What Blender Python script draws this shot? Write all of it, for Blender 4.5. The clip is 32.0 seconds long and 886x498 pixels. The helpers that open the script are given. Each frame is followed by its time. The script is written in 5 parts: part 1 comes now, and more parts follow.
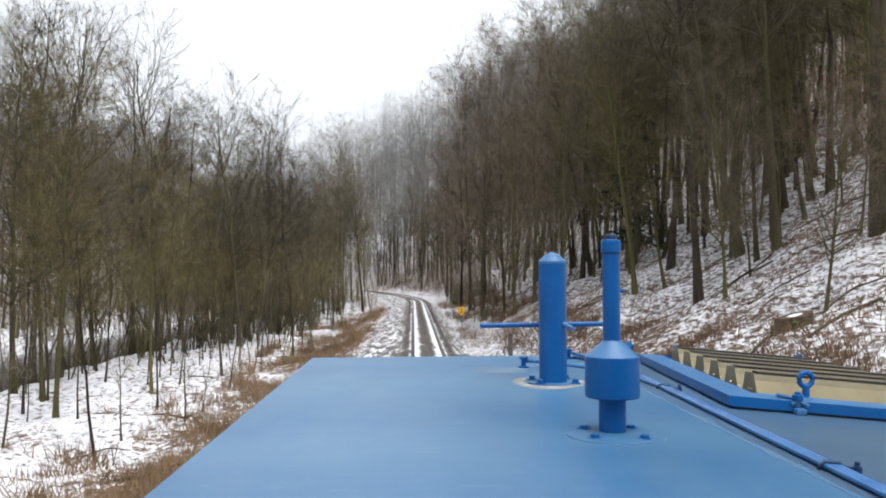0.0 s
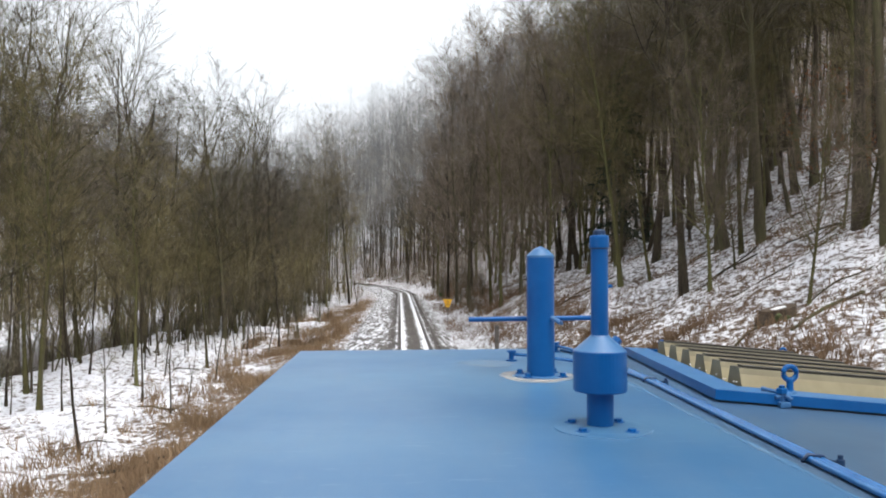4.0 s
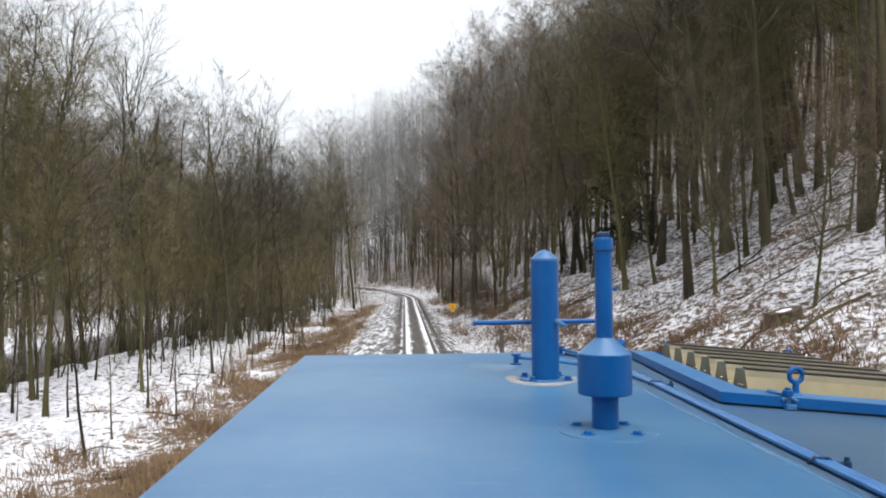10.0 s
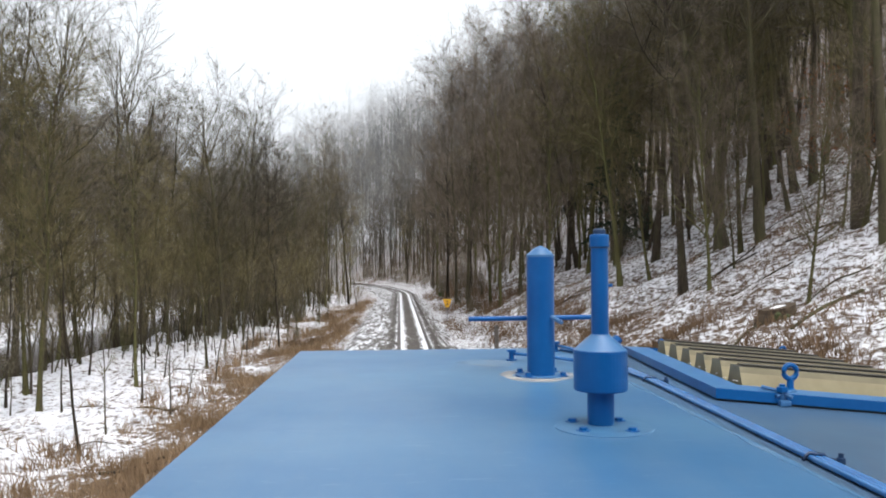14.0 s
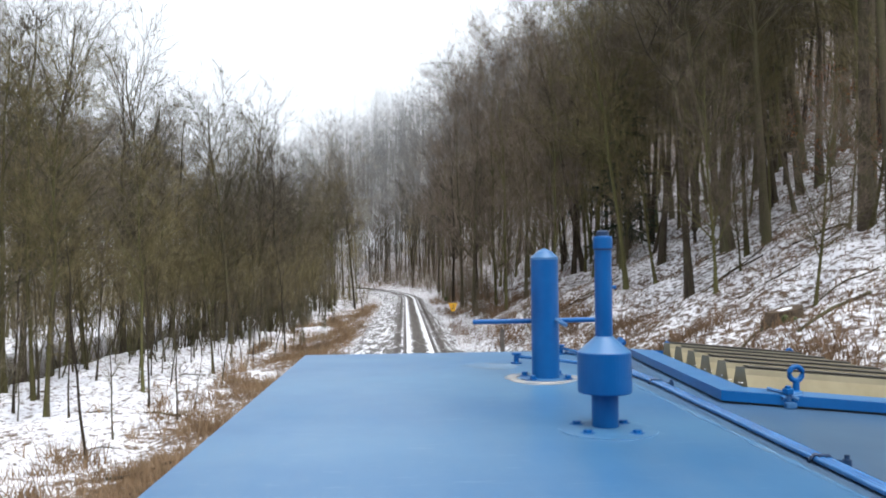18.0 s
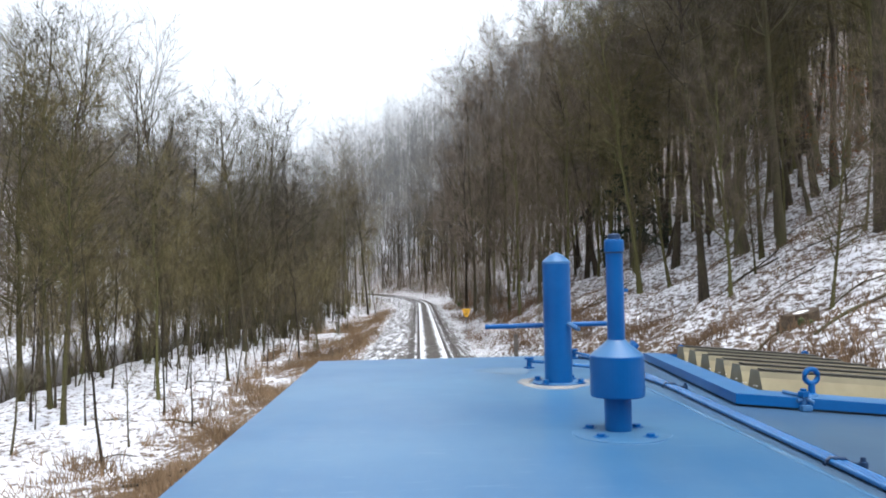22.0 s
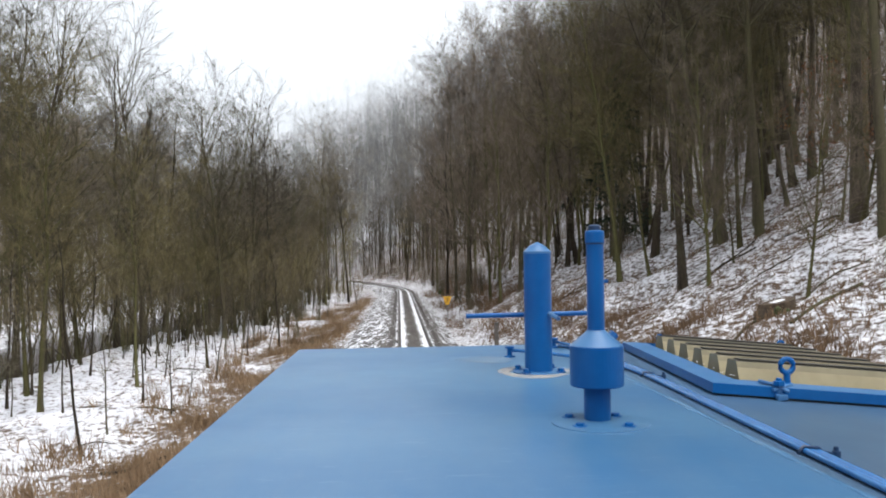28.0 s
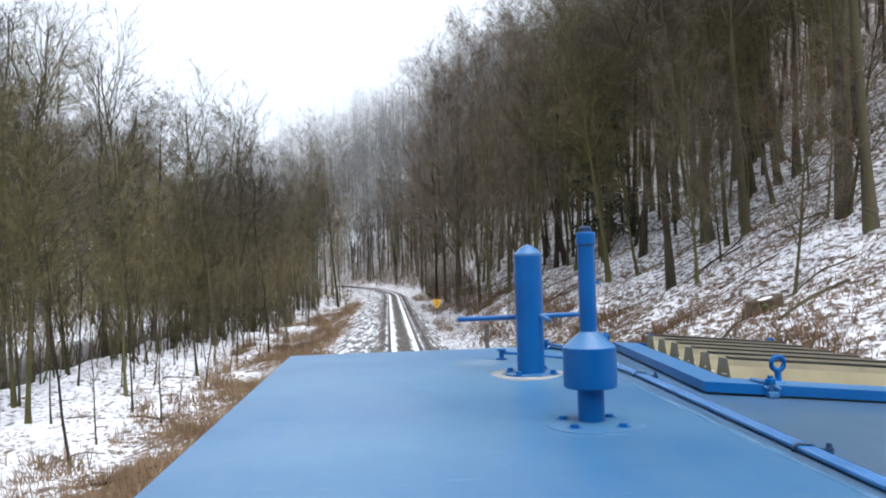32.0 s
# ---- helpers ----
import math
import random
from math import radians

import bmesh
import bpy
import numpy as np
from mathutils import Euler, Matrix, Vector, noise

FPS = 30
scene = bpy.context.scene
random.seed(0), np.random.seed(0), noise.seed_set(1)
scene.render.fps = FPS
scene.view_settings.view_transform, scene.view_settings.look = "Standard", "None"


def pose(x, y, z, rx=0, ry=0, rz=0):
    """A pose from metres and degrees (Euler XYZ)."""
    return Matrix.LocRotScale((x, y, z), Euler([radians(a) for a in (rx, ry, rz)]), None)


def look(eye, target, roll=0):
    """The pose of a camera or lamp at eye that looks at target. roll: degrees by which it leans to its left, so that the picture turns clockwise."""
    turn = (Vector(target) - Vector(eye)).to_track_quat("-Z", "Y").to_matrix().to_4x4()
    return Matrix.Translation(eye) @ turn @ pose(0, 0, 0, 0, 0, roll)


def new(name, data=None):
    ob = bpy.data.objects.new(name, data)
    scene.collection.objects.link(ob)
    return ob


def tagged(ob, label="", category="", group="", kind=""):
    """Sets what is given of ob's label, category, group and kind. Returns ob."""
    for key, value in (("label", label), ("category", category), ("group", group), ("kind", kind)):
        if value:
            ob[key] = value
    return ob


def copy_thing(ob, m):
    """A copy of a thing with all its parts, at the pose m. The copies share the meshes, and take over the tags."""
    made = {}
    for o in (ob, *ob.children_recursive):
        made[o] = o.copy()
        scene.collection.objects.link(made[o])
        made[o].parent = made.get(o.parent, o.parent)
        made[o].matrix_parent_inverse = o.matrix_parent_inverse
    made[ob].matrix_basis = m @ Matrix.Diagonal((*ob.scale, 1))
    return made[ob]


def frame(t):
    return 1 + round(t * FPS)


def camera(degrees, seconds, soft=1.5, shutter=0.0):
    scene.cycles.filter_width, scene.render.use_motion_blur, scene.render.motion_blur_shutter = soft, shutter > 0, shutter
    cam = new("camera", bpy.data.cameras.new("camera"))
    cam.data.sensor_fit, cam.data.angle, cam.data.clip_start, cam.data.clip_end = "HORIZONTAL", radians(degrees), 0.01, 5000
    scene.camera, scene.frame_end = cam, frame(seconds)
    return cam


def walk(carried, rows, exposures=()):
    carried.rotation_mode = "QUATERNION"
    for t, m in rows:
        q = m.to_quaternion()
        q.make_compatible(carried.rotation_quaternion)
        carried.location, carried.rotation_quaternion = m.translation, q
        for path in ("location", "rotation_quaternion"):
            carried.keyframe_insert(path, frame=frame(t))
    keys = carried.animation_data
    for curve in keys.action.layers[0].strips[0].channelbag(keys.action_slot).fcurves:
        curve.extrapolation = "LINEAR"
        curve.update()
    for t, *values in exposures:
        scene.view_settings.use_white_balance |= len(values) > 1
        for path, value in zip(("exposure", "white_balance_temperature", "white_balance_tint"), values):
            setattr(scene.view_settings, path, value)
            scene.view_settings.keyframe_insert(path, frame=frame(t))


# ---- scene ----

# ---- camera: it rides on the roof of the locomotive and only sways ----
PATH = [
    (0, -0.740, 0.007, 3.843, 1.906, 0.158, -2.222),
    (0.5, -0.748, -0.003, 3.852, 1.459, 0.474, -2.532),
    (1, -0.745, 0.001, 3.847, 1.929, 0.507, -3.029),
    (1.5, -0.746, -0.003, 3.852, 1.661, 0.522, -3.310),
    (2, -0.746, 0.000, 3.852, 1.638, 0.252, -3.464),
    (2.5, -0.754, -0.005, 3.854, 1.249, -0.048, -3.389),
    (3, -0.748, -0.001, 3.853, 1.320, -0.107, -3.378),
    (3.5, -0.750, -0.001, 3.852, 1.268, -0.022, -3.248),
    (5.5, -0.745, 0.001, 3.848, 1.555, 0.332, -3.467),
    (6, -0.747, 0.003, 3.847, 1.308, 0.432, -3.570),
    (6.5, -0.747, 0.000, 3.845, 1.495, 0.136, -3.644),
    (7, -0.745, -0.000, 3.848, 1.553, 0.056, -3.445),
    (7.5, -0.744, 0.001, 3.849, 1.516, 0.391, -3.705),
    (8, -0.747, 0.000, 3.851, 1.567, 0.543, -3.130),
    (8.5, -0.746, 0.001, 3.847, 1.562, 0.361, -3.269),
    (9, -0.744, 0.005, 3.841, 1.733, 0.106, -3.189),
    (9.5, -0.749, -0.004, 3.847, 1.784, 0.324, -3.163),
    (10, -0.747, -0.001, 3.848, 1.646, 0.352, -2.889),
    (10.5, -0.748, -0.001, 3.848, 1.651, 0.376, -2.738),
    (11, -0.744, 0.001, 3.847, 1.743, 0.487, -3.046),
    (11.5, -0.749, 0.005, 3.847, 1.785, 0.489, -3.268),
    (12, -0.746, 0.001, 3.846, 1.480, 0.258, -3.115),
    (12.5, -0.748, 0.001, 3.847, 1.557, -0.169, -3.073),
    (13, -0.749, 0.000, 3.848, 1.250, -0.010, -3.226),
    (13.5, -0.750, 0.001, 3.848, 1.335, 0.170, -3.333),
    (14, -0.751, 0.000, 3.850, 1.306, 0.208, -3.273),
    (14.5, -0.751, 0.001, 3.848, 1.296, 0.340, -3.420),
    (16.5, -0.748, 0.005, 3.844, 1.443, 0.306, -2.789),
    (17, -0.750, 0.002, 3.851, 1.532, 0.354, -2.813),
    (17.5, -0.746, 0.002, 3.845, 1.524, 0.408, -2.815),
    (18, -0.744, -0.000, 3.846, 1.614, 0.486, -2.847),
    (18.5, -0.746, 0.001, 3.844, 1.613, 0.422, -2.633),
    (19, -0.743, 0.011, 3.840, 1.849, 0.673, -2.688),
    (19.5, -0.741, 0.003, 3.845, 1.804, 0.616, -2.750),
    (20, -0.741, -0.000, 3.841, 1.776, 0.673, -2.639),
    (20.5, -0.743, 0.005, 3.845, 1.831, 0.696, -2.720),
    (21, -0.746, -0.000, 3.846, 1.765, 0.739, -2.440),
    (21.5, -0.744, -0.001, 3.844, 1.963, 0.797, -2.232),
    (22, -0.739, -0.003, 3.843, 2.051, 0.982, -1.877),
    (22.5, -0.743, -0.004, 3.845, 1.775, 0.970, -1.969),
    (23, -0.750, 0.008, 3.842, 1.604, 0.595, -1.582),
    (23.5, -0.746, 0.002, 3.846, 1.695, 0.426, -1.675),
    (24, -0.742, -0.002, 3.843, 1.903, 0.469, -1.339),
    (24.5, -0.744, -0.008, 3.845, 1.885, 0.722, -1.561),
    (26.5, -0.747, 0.002, 3.849, 1.460, 1.223, -3.568),
    (27, -0.745, -0.006, 3.853, 1.139, 0.932, -4.221),
    (27.5, -0.746, 0.005, 3.845, 1.269, 0.554, -3.316),
    (28, -0.740, -0.006, 3.850, 1.109, 0.719, -3.285),
    (28.5, -0.745, -0.002, 3.849, 1.139, 1.347, -2.813),
    (29, -0.748, -0.001, 3.854, 0.639, 1.553, -2.662),
    (29.5, -0.748, -0.002, 3.847, 0.797, 1.525, -2.912),
    (30, -0.741, -0.004, 3.852, 0.614, 1.570, -3.572),
    (30.5, -0.752, 0.008, 3.850, 0.859, 2.237, -3.357),
    (31, -0.742, 0.011, 3.845, 1.257, 1.688, -2.707),
    (31.5, -0.746, 0.002, 3.848, 1.397, 1.789, -3.254),
    (32, -0.748, -0.004, 3.853, 1.318, 1.688, -4.121),
]

cam = camera(60.0, 32.0, soft=1.9)
walk(cam, [(t, pose(x, y, z, 90 + p, r, w)) for t, x, y, z, p, r, w in PATH], [(0, 0.94, 6480, 10), (14, 0.92, 6460, 10), (18, 1.06, 6280, 10), (21, 1.10, 6150, 10), (24, 1.00, 6200, 10), (28, 0.88, 6400, 10), (30, 1.18, 6250, 10), (32, 1.06, 6050, 10)])

# ---- world: overcast winter sky ----
world = bpy.data.worlds.new("overcast_sky")
scene.world = world
world.use_nodes = True
wn, wl = world.node_tree.nodes, world.node_tree.links
sky = wn.new("ShaderNodeTexSky")
sky.sky_type = "NISHITA"
sky.sun_disc = False
sky.sun_elevation, sky.sun_rotation = radians(72), radians(150)
sky.air_density, sky.dust_density = 1.0, 4.0
pale = wn.new("ShaderNodeHueSaturation")
pale.inputs["Saturation"].default_value = 0.22
wl.new(sky.outputs[0], pale.inputs["Color"])
wl.new(pale.outputs[0], wn["Background"].inputs["Color"])
wn["Background"].inputs["Strength"].default_value = 0.15
sun = new("sun", bpy.data.lights.new("sun", "SUN"))
sun.data.energy, sun.data.angle, sun.data.color = 0.7, radians(40), (1.0, 0.97, 0.93)
sun.matrix_world = look((0, 0, 60), (-6, 11, 20))

# ---- materials ----


def mat(name, rough=0.6, metal=0.0, spec=0.5):
    m = bpy.data.materials.new(name)
    m.use_nodes = True
    b = m.node_tree.nodes["Principled BSDF"]
    b.inputs["Roughness"].default_value = rough
    b.inputs["Metallic"].default_value = metal
    b.inputs["Specular IOR Level"].default_value = spec
    return m, m.node_tree.nodes, m.node_tree.links, b


def ramp(n, l, fac, stops):
    r = n.new("ShaderNodeValToRGB")
    e = r.color_ramp.elements
    while len(e) < len(stops):
        e.new(0.5)
    for q, (p, c) in zip(e, stops):
        q.position, q.color = p, (*c, 1)
    l.new(fac, r.inputs[0])
    return r.outputs[0]


def tex(n, l, scale, detail=4.0, rough=0.6, stretch=(1, 1, 1), space="Object"):
    c, mp, t = n.new("ShaderNodeTexCoord"), n.new("ShaderNodeMapping"), n.new("ShaderNodeTexNoise")
    mp.inputs["Scale"].default_value = stretch
    t.inputs["Scale"].default_value, t.inputs["Detail"].default_value, t.inputs["Roughness"].default_value = scale, detail, rough
    l.new(c.outputs[space], mp.inputs[0])
    l.new(mp.outputs[0], t.inputs["Vector"])
    return t.outputs["Fac"]


def bump(n, l, b, fac, strength, dist):
    k = n.new("ShaderNodeBump")
    k.inputs["Strength"].default_value, k.inputs["Distance"].default_value = strength, dist
    l.new(fac, k.inputs["Height"])
    l.new(k.outputs[0], b.inputs["Normal"])


def mixc(n, l, fac, a, c):
    m = n.new("ShaderNodeMix")
    m.data_type = "RGBA"
    if isinstance(fac, float):
        m.inputs[0].default_value = fac
    else:
        l.new(fac, m.inputs[0])
    for sock, v in ((m.inputs[6], a), (m.inputs[7], c)):
        if isinstance(v, tuple):
            sock.default_value = (*v, 1)
        else:
            l.new(v, sock)
    return m.outputs[2]


def math2(n, l, op, a, b):
    m = n.new("ShaderNodeMath")
    m.operation = op
    for sock, v in zip(m.inputs, (a, b)):
        if isinstance(v, (int, float)):
            sock.default_value = v
        else:
            l.new(v, sock)
    return m.outputs[0]


def two_tone(name, dark, light, scale, rough, grain=None, bumps=0.3, dist=0.01, stretch=(1, 1, 1), metal=0.0, spec=0.5, lo=0.3, hi=0.7, rnd=0.0):
    m, n, l, b = mat(name, rough, metal, spec)
    f = tex(n, l, scale, 5, 0.65, stretch)
    if rnd:
        oi = n.new("ShaderNodeObjectInfo")
        f = math2(n, l, "ADD", f, math2(n, l, "MULTIPLY", math2(n, l, "SUBTRACT", oi.outputs["Random"], 0.5), rnd))
    l.new(ramp(n, l, f, [(lo, dark), (hi, light)]), b.inputs["Base Color"])
    if bumps:
        bump(n, l, b, tex(n, l, grain or scale * 4, 4, 0.6, stretch), bumps, dist)
    return m


def roof_paint(name, shade):
    m, n, l, b = mat(name, 0.42)
    broad = ramp(n, l, tex(n, l, 1.0, 4, 0.55, (0.5, 1.5, 1)), [(0.33, (0.031, 0.113, 0.238)), (0.68, (0.066, 0.167, 0.286))])
    dust = ramp(n, l, tex(n, l, 5.0, 8, 0.75, (1.0, 0.4, 1)), [(0.40, (0, 0, 0)), (0.82, (1, 1, 1))])
    col = mixc(n, l, math2(n, l, "MULTIPLY", dust, 0.45), broad, (0.11, 0.195, 0.28))
    scuff = ramp(n, l, tex(n, l, 7.0, 3, 0.6, (0.35, 2.4, 1)), [(0.66, (0, 0, 0)), (0.74, (1, 1, 1))])
    col = mixc(n, l, math2(n, l, "MULTIPLY", scuff, 0.30), col, (0.20, 0.29, 0.38))
    speck = ramp(n, l, tex(n, l, 38, 3, 0.6), [(0.72, (0, 0, 0)), (0.80, (1, 1, 1))])
    col = mixc(n, l, math2(n, l, "MULTIPLY", speck, 0.30), col, (0.22, 0.27, 0.32))
    mark = ramp(n, l, tex(n, l, 15.0, 6, 0.7, (0.5, 1.6, 1)), [(0.60, (0, 0, 0)), (0.66, (1, 1, 1))])
    col = mixc(n, l, math2(n, l, "MULTIPLY", mark, 0.22), col, (0.17, 0.26, 0.36))
    grime = ramp(n, l, tex(n, l, 2.2, 7, 0.7), [(0.55, (0, 0, 0)), (0.75, (1, 1, 1))])
    col = mixc(n, l, math2(n, l, "MULTIPLY", grime, 0.30), col, (0.035, 0.095, 0.185))
    # dark grey mixed into the colour stands in for dim reflections
    if shade:
        shade_mask = ramp(n, l, tex(n, l, 1.4, 6, 0.65, (1.0, 0.6, 1)), [(0.25, (0.35,) * 3), (0.75, (0.85,) * 3)])
        col = mixc(n, l, math2(n, l, "MULTIPLY", shade_mask, shade), col, (0.050, 0.072, 0.100))
    l.new(col, b.inputs["Base Color"])
    l.new(ramp(n, l, tex(n, l, 1.2, 3, 0.5), [(0.3, (0.30,) * 3), (0.7, (0.40,) * 3)]), b.inputs["Roughness"])
    bump(n, l, b, tex(n, l, 1.6, 3, 0.5), 0.06, 0.03)
    return m


def snow_mix(name, soil_dark, soil_light, scale, cut, width, use_cover=True, stretch=(1, 1, 1)):
    """Thin broken snow over litter or dead grass; the cover attribute says where the ground lies bare."""
    m, n, l, b = mat(name, 0.85, spec=0.2)
    litter = math2(n, l, "ADD", math2(n, l, "MULTIPLY", tex(n, l, 2.5, 6, 0.7), 0.5), math2(n, l, "MULTIPLY", tex(n, l, 16, 5, 0.8), 0.5))
    soil = ramp(n, l, litter, [(0.36, soil_dark), (0.62, soil_light)])
    fleck = math2(n, l, "SUBTRACT", math2(n, l, "MULTIPLY", tex(n, l, scale, 6, 0.72, stretch), 1.7), 0.45)
    f = math2(n, l, "ADD", fleck, math2(n, l, "MULTIPLY", tex(n, l, scale * 0.13, 3, 0.5), 0.20))
    if use_cover:
        at = n.new("ShaderNodeAttribute")
        at.attribute_name = "cover"
        f = math2(n, l, "ADD", f, math2(n, l, "MULTIPLY", at.outputs["Fac"], 0.42))
        gr = n.new("ShaderNodeAttribute")
        gr.attribute_name = "meadow"
        straw = ramp(n, l, math2(n, l, "ADD", math2(n, l, "MULTIPLY", tex(n, l, 1.3, 6, 0.7), 0.5), math2(n, l, "MULTIPLY", tex(n, l, 13, 5, 0.8), 0.5)), [(0.36, (0.055, 0.037, 0.023)), (0.64, (0.24, 0.165, 0.100))])
        soil = mixc(n, l, gr.outputs["Fac"], soil, straw)
    mask = ramp(n, l, f, [(cut, (0, 0, 0)), (cut + width, (1, 1, 1))])
    snow = ramp(n, l, tex(n, l, 0.7, 4, 0.6), [(0.32, (0.56, 0.58, 0.62)), (0.68, (0.79, 0.80, 0.83))])
    l.new(mixc(n, l, mask, snow, soil), b.inputs["Base Color"])
    bump(n, l, b, tex(n, l, 3.0, 6, 0.75), 0.8, 0.12)
    return m


M_ROOF = roof_paint("weathered blue roof paint", 0.0)
M_ROOF_SHADED = roof_paint("weathered blue roof paint with painted shade", 0.9)
M_BLUE = two_tone("glossy blue paint", (0.002, 0.072, 0.240), (0.005, 0.098, 0.300), 6, 0.34, 30, 0.06, 0.004, spec=0.25)
M_PIPE = two_tone("glossy blue pipe paint", (0.014, 0.108, 0.305), (0.038, 0.155, 0.375), 8, 0.22, 30, 0.05, 0.003)
# paler copy of the blue: skylight on upward faces put into the colour
M_BLUE_PALE = two_tone("pale blue paint with top light", (0.026, 0.115, 0.270), (0.055, 0.160, 0.320), 5, 0.40, 30, 0.06, 0.004)
M_CREAM = two_tone("cream shutter paint", (0.235, 0.200, 0.112), (0.325, 0.282, 0.168), 6, 0.5, 30, 0.05, 0.003)
M_KHAKI = two_tone("khaki shutter edge paint", (0.170, 0.148, 0.086), (0.245, 0.215, 0.130), 8, 0.55, 40, 0.05, 0.003)
# khaki darkened to paint the shadow lines between the slats
M_KHAKI_SHADE = two_tone("khaki slat top with painted shade", (0.022, 0.021, 0.017), (0.050, 0.047, 0.036), 9, 0.6, 40, 0.05, 0.003)
M_STAIN = two_tone("dusty stain on blue paint", (0.058, 0.140, 0.240), (0.130, 0.175, 0.225), 7, 0.5, bumps=0)
M_SEAL = two_tone("old beige sealant", (0.080, 0.135, 0.200), (0.330, 0.300, 0.255), 11, 0.7, 60, 0.3, 0.004)
M_SEAM = two_tone("chalky weld seam paint", (0.040, 0.125, 0.240), (0.100, 0.180, 0.275), 9, 0.6, 40, 0.2, 0.003, lo=0.45, hi=0.72)
M_BLUE_DARK = two_tone("sooty dark blue paint", (0.004, 0.020, 0.055), (0.010, 0.045, 0.115), 8, 0.5, 30, 0.1, 0.003)
M_STEEL = two_tone("dull grey steel", (0.10, 0.11, 0.12), (0.22, 0.22, 0.22), 20, 0.5, 60, 0.1, 0.003, metal=0.6)
M_DARK = two_tone("dark underframe paint", (0.015, 0.016, 0.018), (0.04, 0.04, 0.04), 5, 0.6)
M_RAIL = two_tone("rusty rail steel", (0.035, 0.026, 0.022), (0.085, 0.062, 0.05), 9, 0.5, 40, 0.2, 0.005, metal=0.3)
M_RAILTOP = two_tone("worn rail head", (0.035, 0.030, 0.028), (0.075, 0.068, 0.062), 9, 0.6, 40, 0.05, 0.003, metal=0.0, spec=0.3)
M_SLEEPER = two_tone("weathered sleeper timber", (0.030, 0.025, 0.022), (0.09, 0.08, 0.07), 6, 0.8, 30, 0.4, 0.01, rnd=0.3)
M_GROUND = snow_mix("snowy forest floor", (0.040, 0.026, 0.018), (0.125, 0.085, 0.055), 3.4, 0.440, 0.19, stretch=(1, 1, 1.6))


def bark_material(name, dark, light, moss):
    """Ridged bark that differs from tree to tree, with green algae in long patches."""
    m, n, l, b = mat(name, 0.9, spec=0.15)
    oi = n.new("ShaderNodeObjectInfo")
    ridge = tex(n, l, 14, 6, 0.75, (1, 1, 0.16))
    tone = math2(n, l, "ADD", math2(n, l, "MULTIPLY", ridge, 0.6), math2(n, l, "MULTIPLY", tex(n, l, 1.1, 4, 0.6, (1, 1, 0.5)), 0.4))
    tone = math2(n, l, "ADD", tone, math2(n, l, "MULTIPLY", math2(n, l, "SUBTRACT", oi.outputs["Random"], 0.5), 0.22))
    col = ramp(n, l, tone, [(0.34, dark), (0.66, light)])
    green = ramp(n, l, math2(n, l, "ADD", tex(n, l, 0.9, 5, 0.7, (1, 1, 0.35)), math2(n, l, "MULTIPLY", oi.outputs["Random"], 0.18)), [(0.52, (0, 0, 0)), (0.72, (1, 1, 1))])
    col = mixc(n, l, math2(n, l, "MULTIPLY", green, moss), col, (0.095, 0.098, 0.040))
    l.new(col, b.inputs["Base Color"])
    bump(n, l, b, ridge, 0.7, 0.03)
    return m


M_BARK = bark_material("grey brown bark", (0.022, 0.017, 0.012), (0.090, 0.073, 0.053), 0.5)
M_MOSS = bark_material("mossy olive bark", (0.036, 0.032, 0.015), (0.125, 0.114, 0.048), 0.8)
M_TWIG = two_tone("brown bare twigs", (0.068, 0.059, 0.044), (0.180, 0.157, 0.120), 0.8, 0.9, bumps=0, spec=0.1, rnd=0.5)
M_TWIG_OLIVE = two_tone("olive bare twigs", (0.082, 0.068, 0.034), (0.195, 0.164, 0.085), 0.8, 0.9, bumps=0, spec=0.1, rnd=0.5)
M_TWIG_RED = two_tone("reddish bare twigs", (0.080, 0.065, 0.050), (0.192, 0.155, 0.120), 0.8, 0.9, bumps=0, spec=0.1, rnd=0.5)
M_LEAF = two_tone("withered beech leaves", (0.10, 0.035, 0.010), (0.24, 0.095, 0.030), 2, 0.8, bumps=0, spec=0.15)
M_NEEDLE = two_tone("dark spruce needles", (0.008, 0.014, 0.009), (0.030, 0.045, 0.026), 1.5, 0.85, bumps=0, spec=0.2)
M_STRAW = two_tone("dead straw grass", (0.13, 0.086, 0.050), (0.32, 0.225, 0.140), 0.5, 0.9, bumps=0, spec=0.1)
M_BRAMBLE = two_tone("reddish brown bramble", (0.080, 0.052, 0.032), (0.225, 0.150, 0.092), 0.7, 0.9, bumps=0, spec=0.1)
M_SNOW = two_tone("fresh snow", (0.74, 0.76, 0.80), (0.86, 0.87, 0.89), 2, 0.8, 12, 0.4, 0.03, spec=0.2)
M_YELLOW = two_tone("yellow sign enamel", (0.72, 0.36, 0.01), (0.80, 0.44, 0.02), 4, 0.4, bumps=0)
M_BLACK = two_tone("black sign paint", (0.01, 0.01, 0.01), (0.02, 0.02, 0.02), 4, 0.5, bumps=0)
M_CUT = two_tone("wet rotten stump wood", (0.03, 0.02, 0.012), (0.10, 0.07, 0.04), 5, 0.9, 20, 0.6, 0.02)
M_MOSSGREEN = two_tone("green moss", (0.030, 0.040, 0.013), (0.075, 0.088, 0.030), 8, 0.95, 30, 0.5, 0.01)


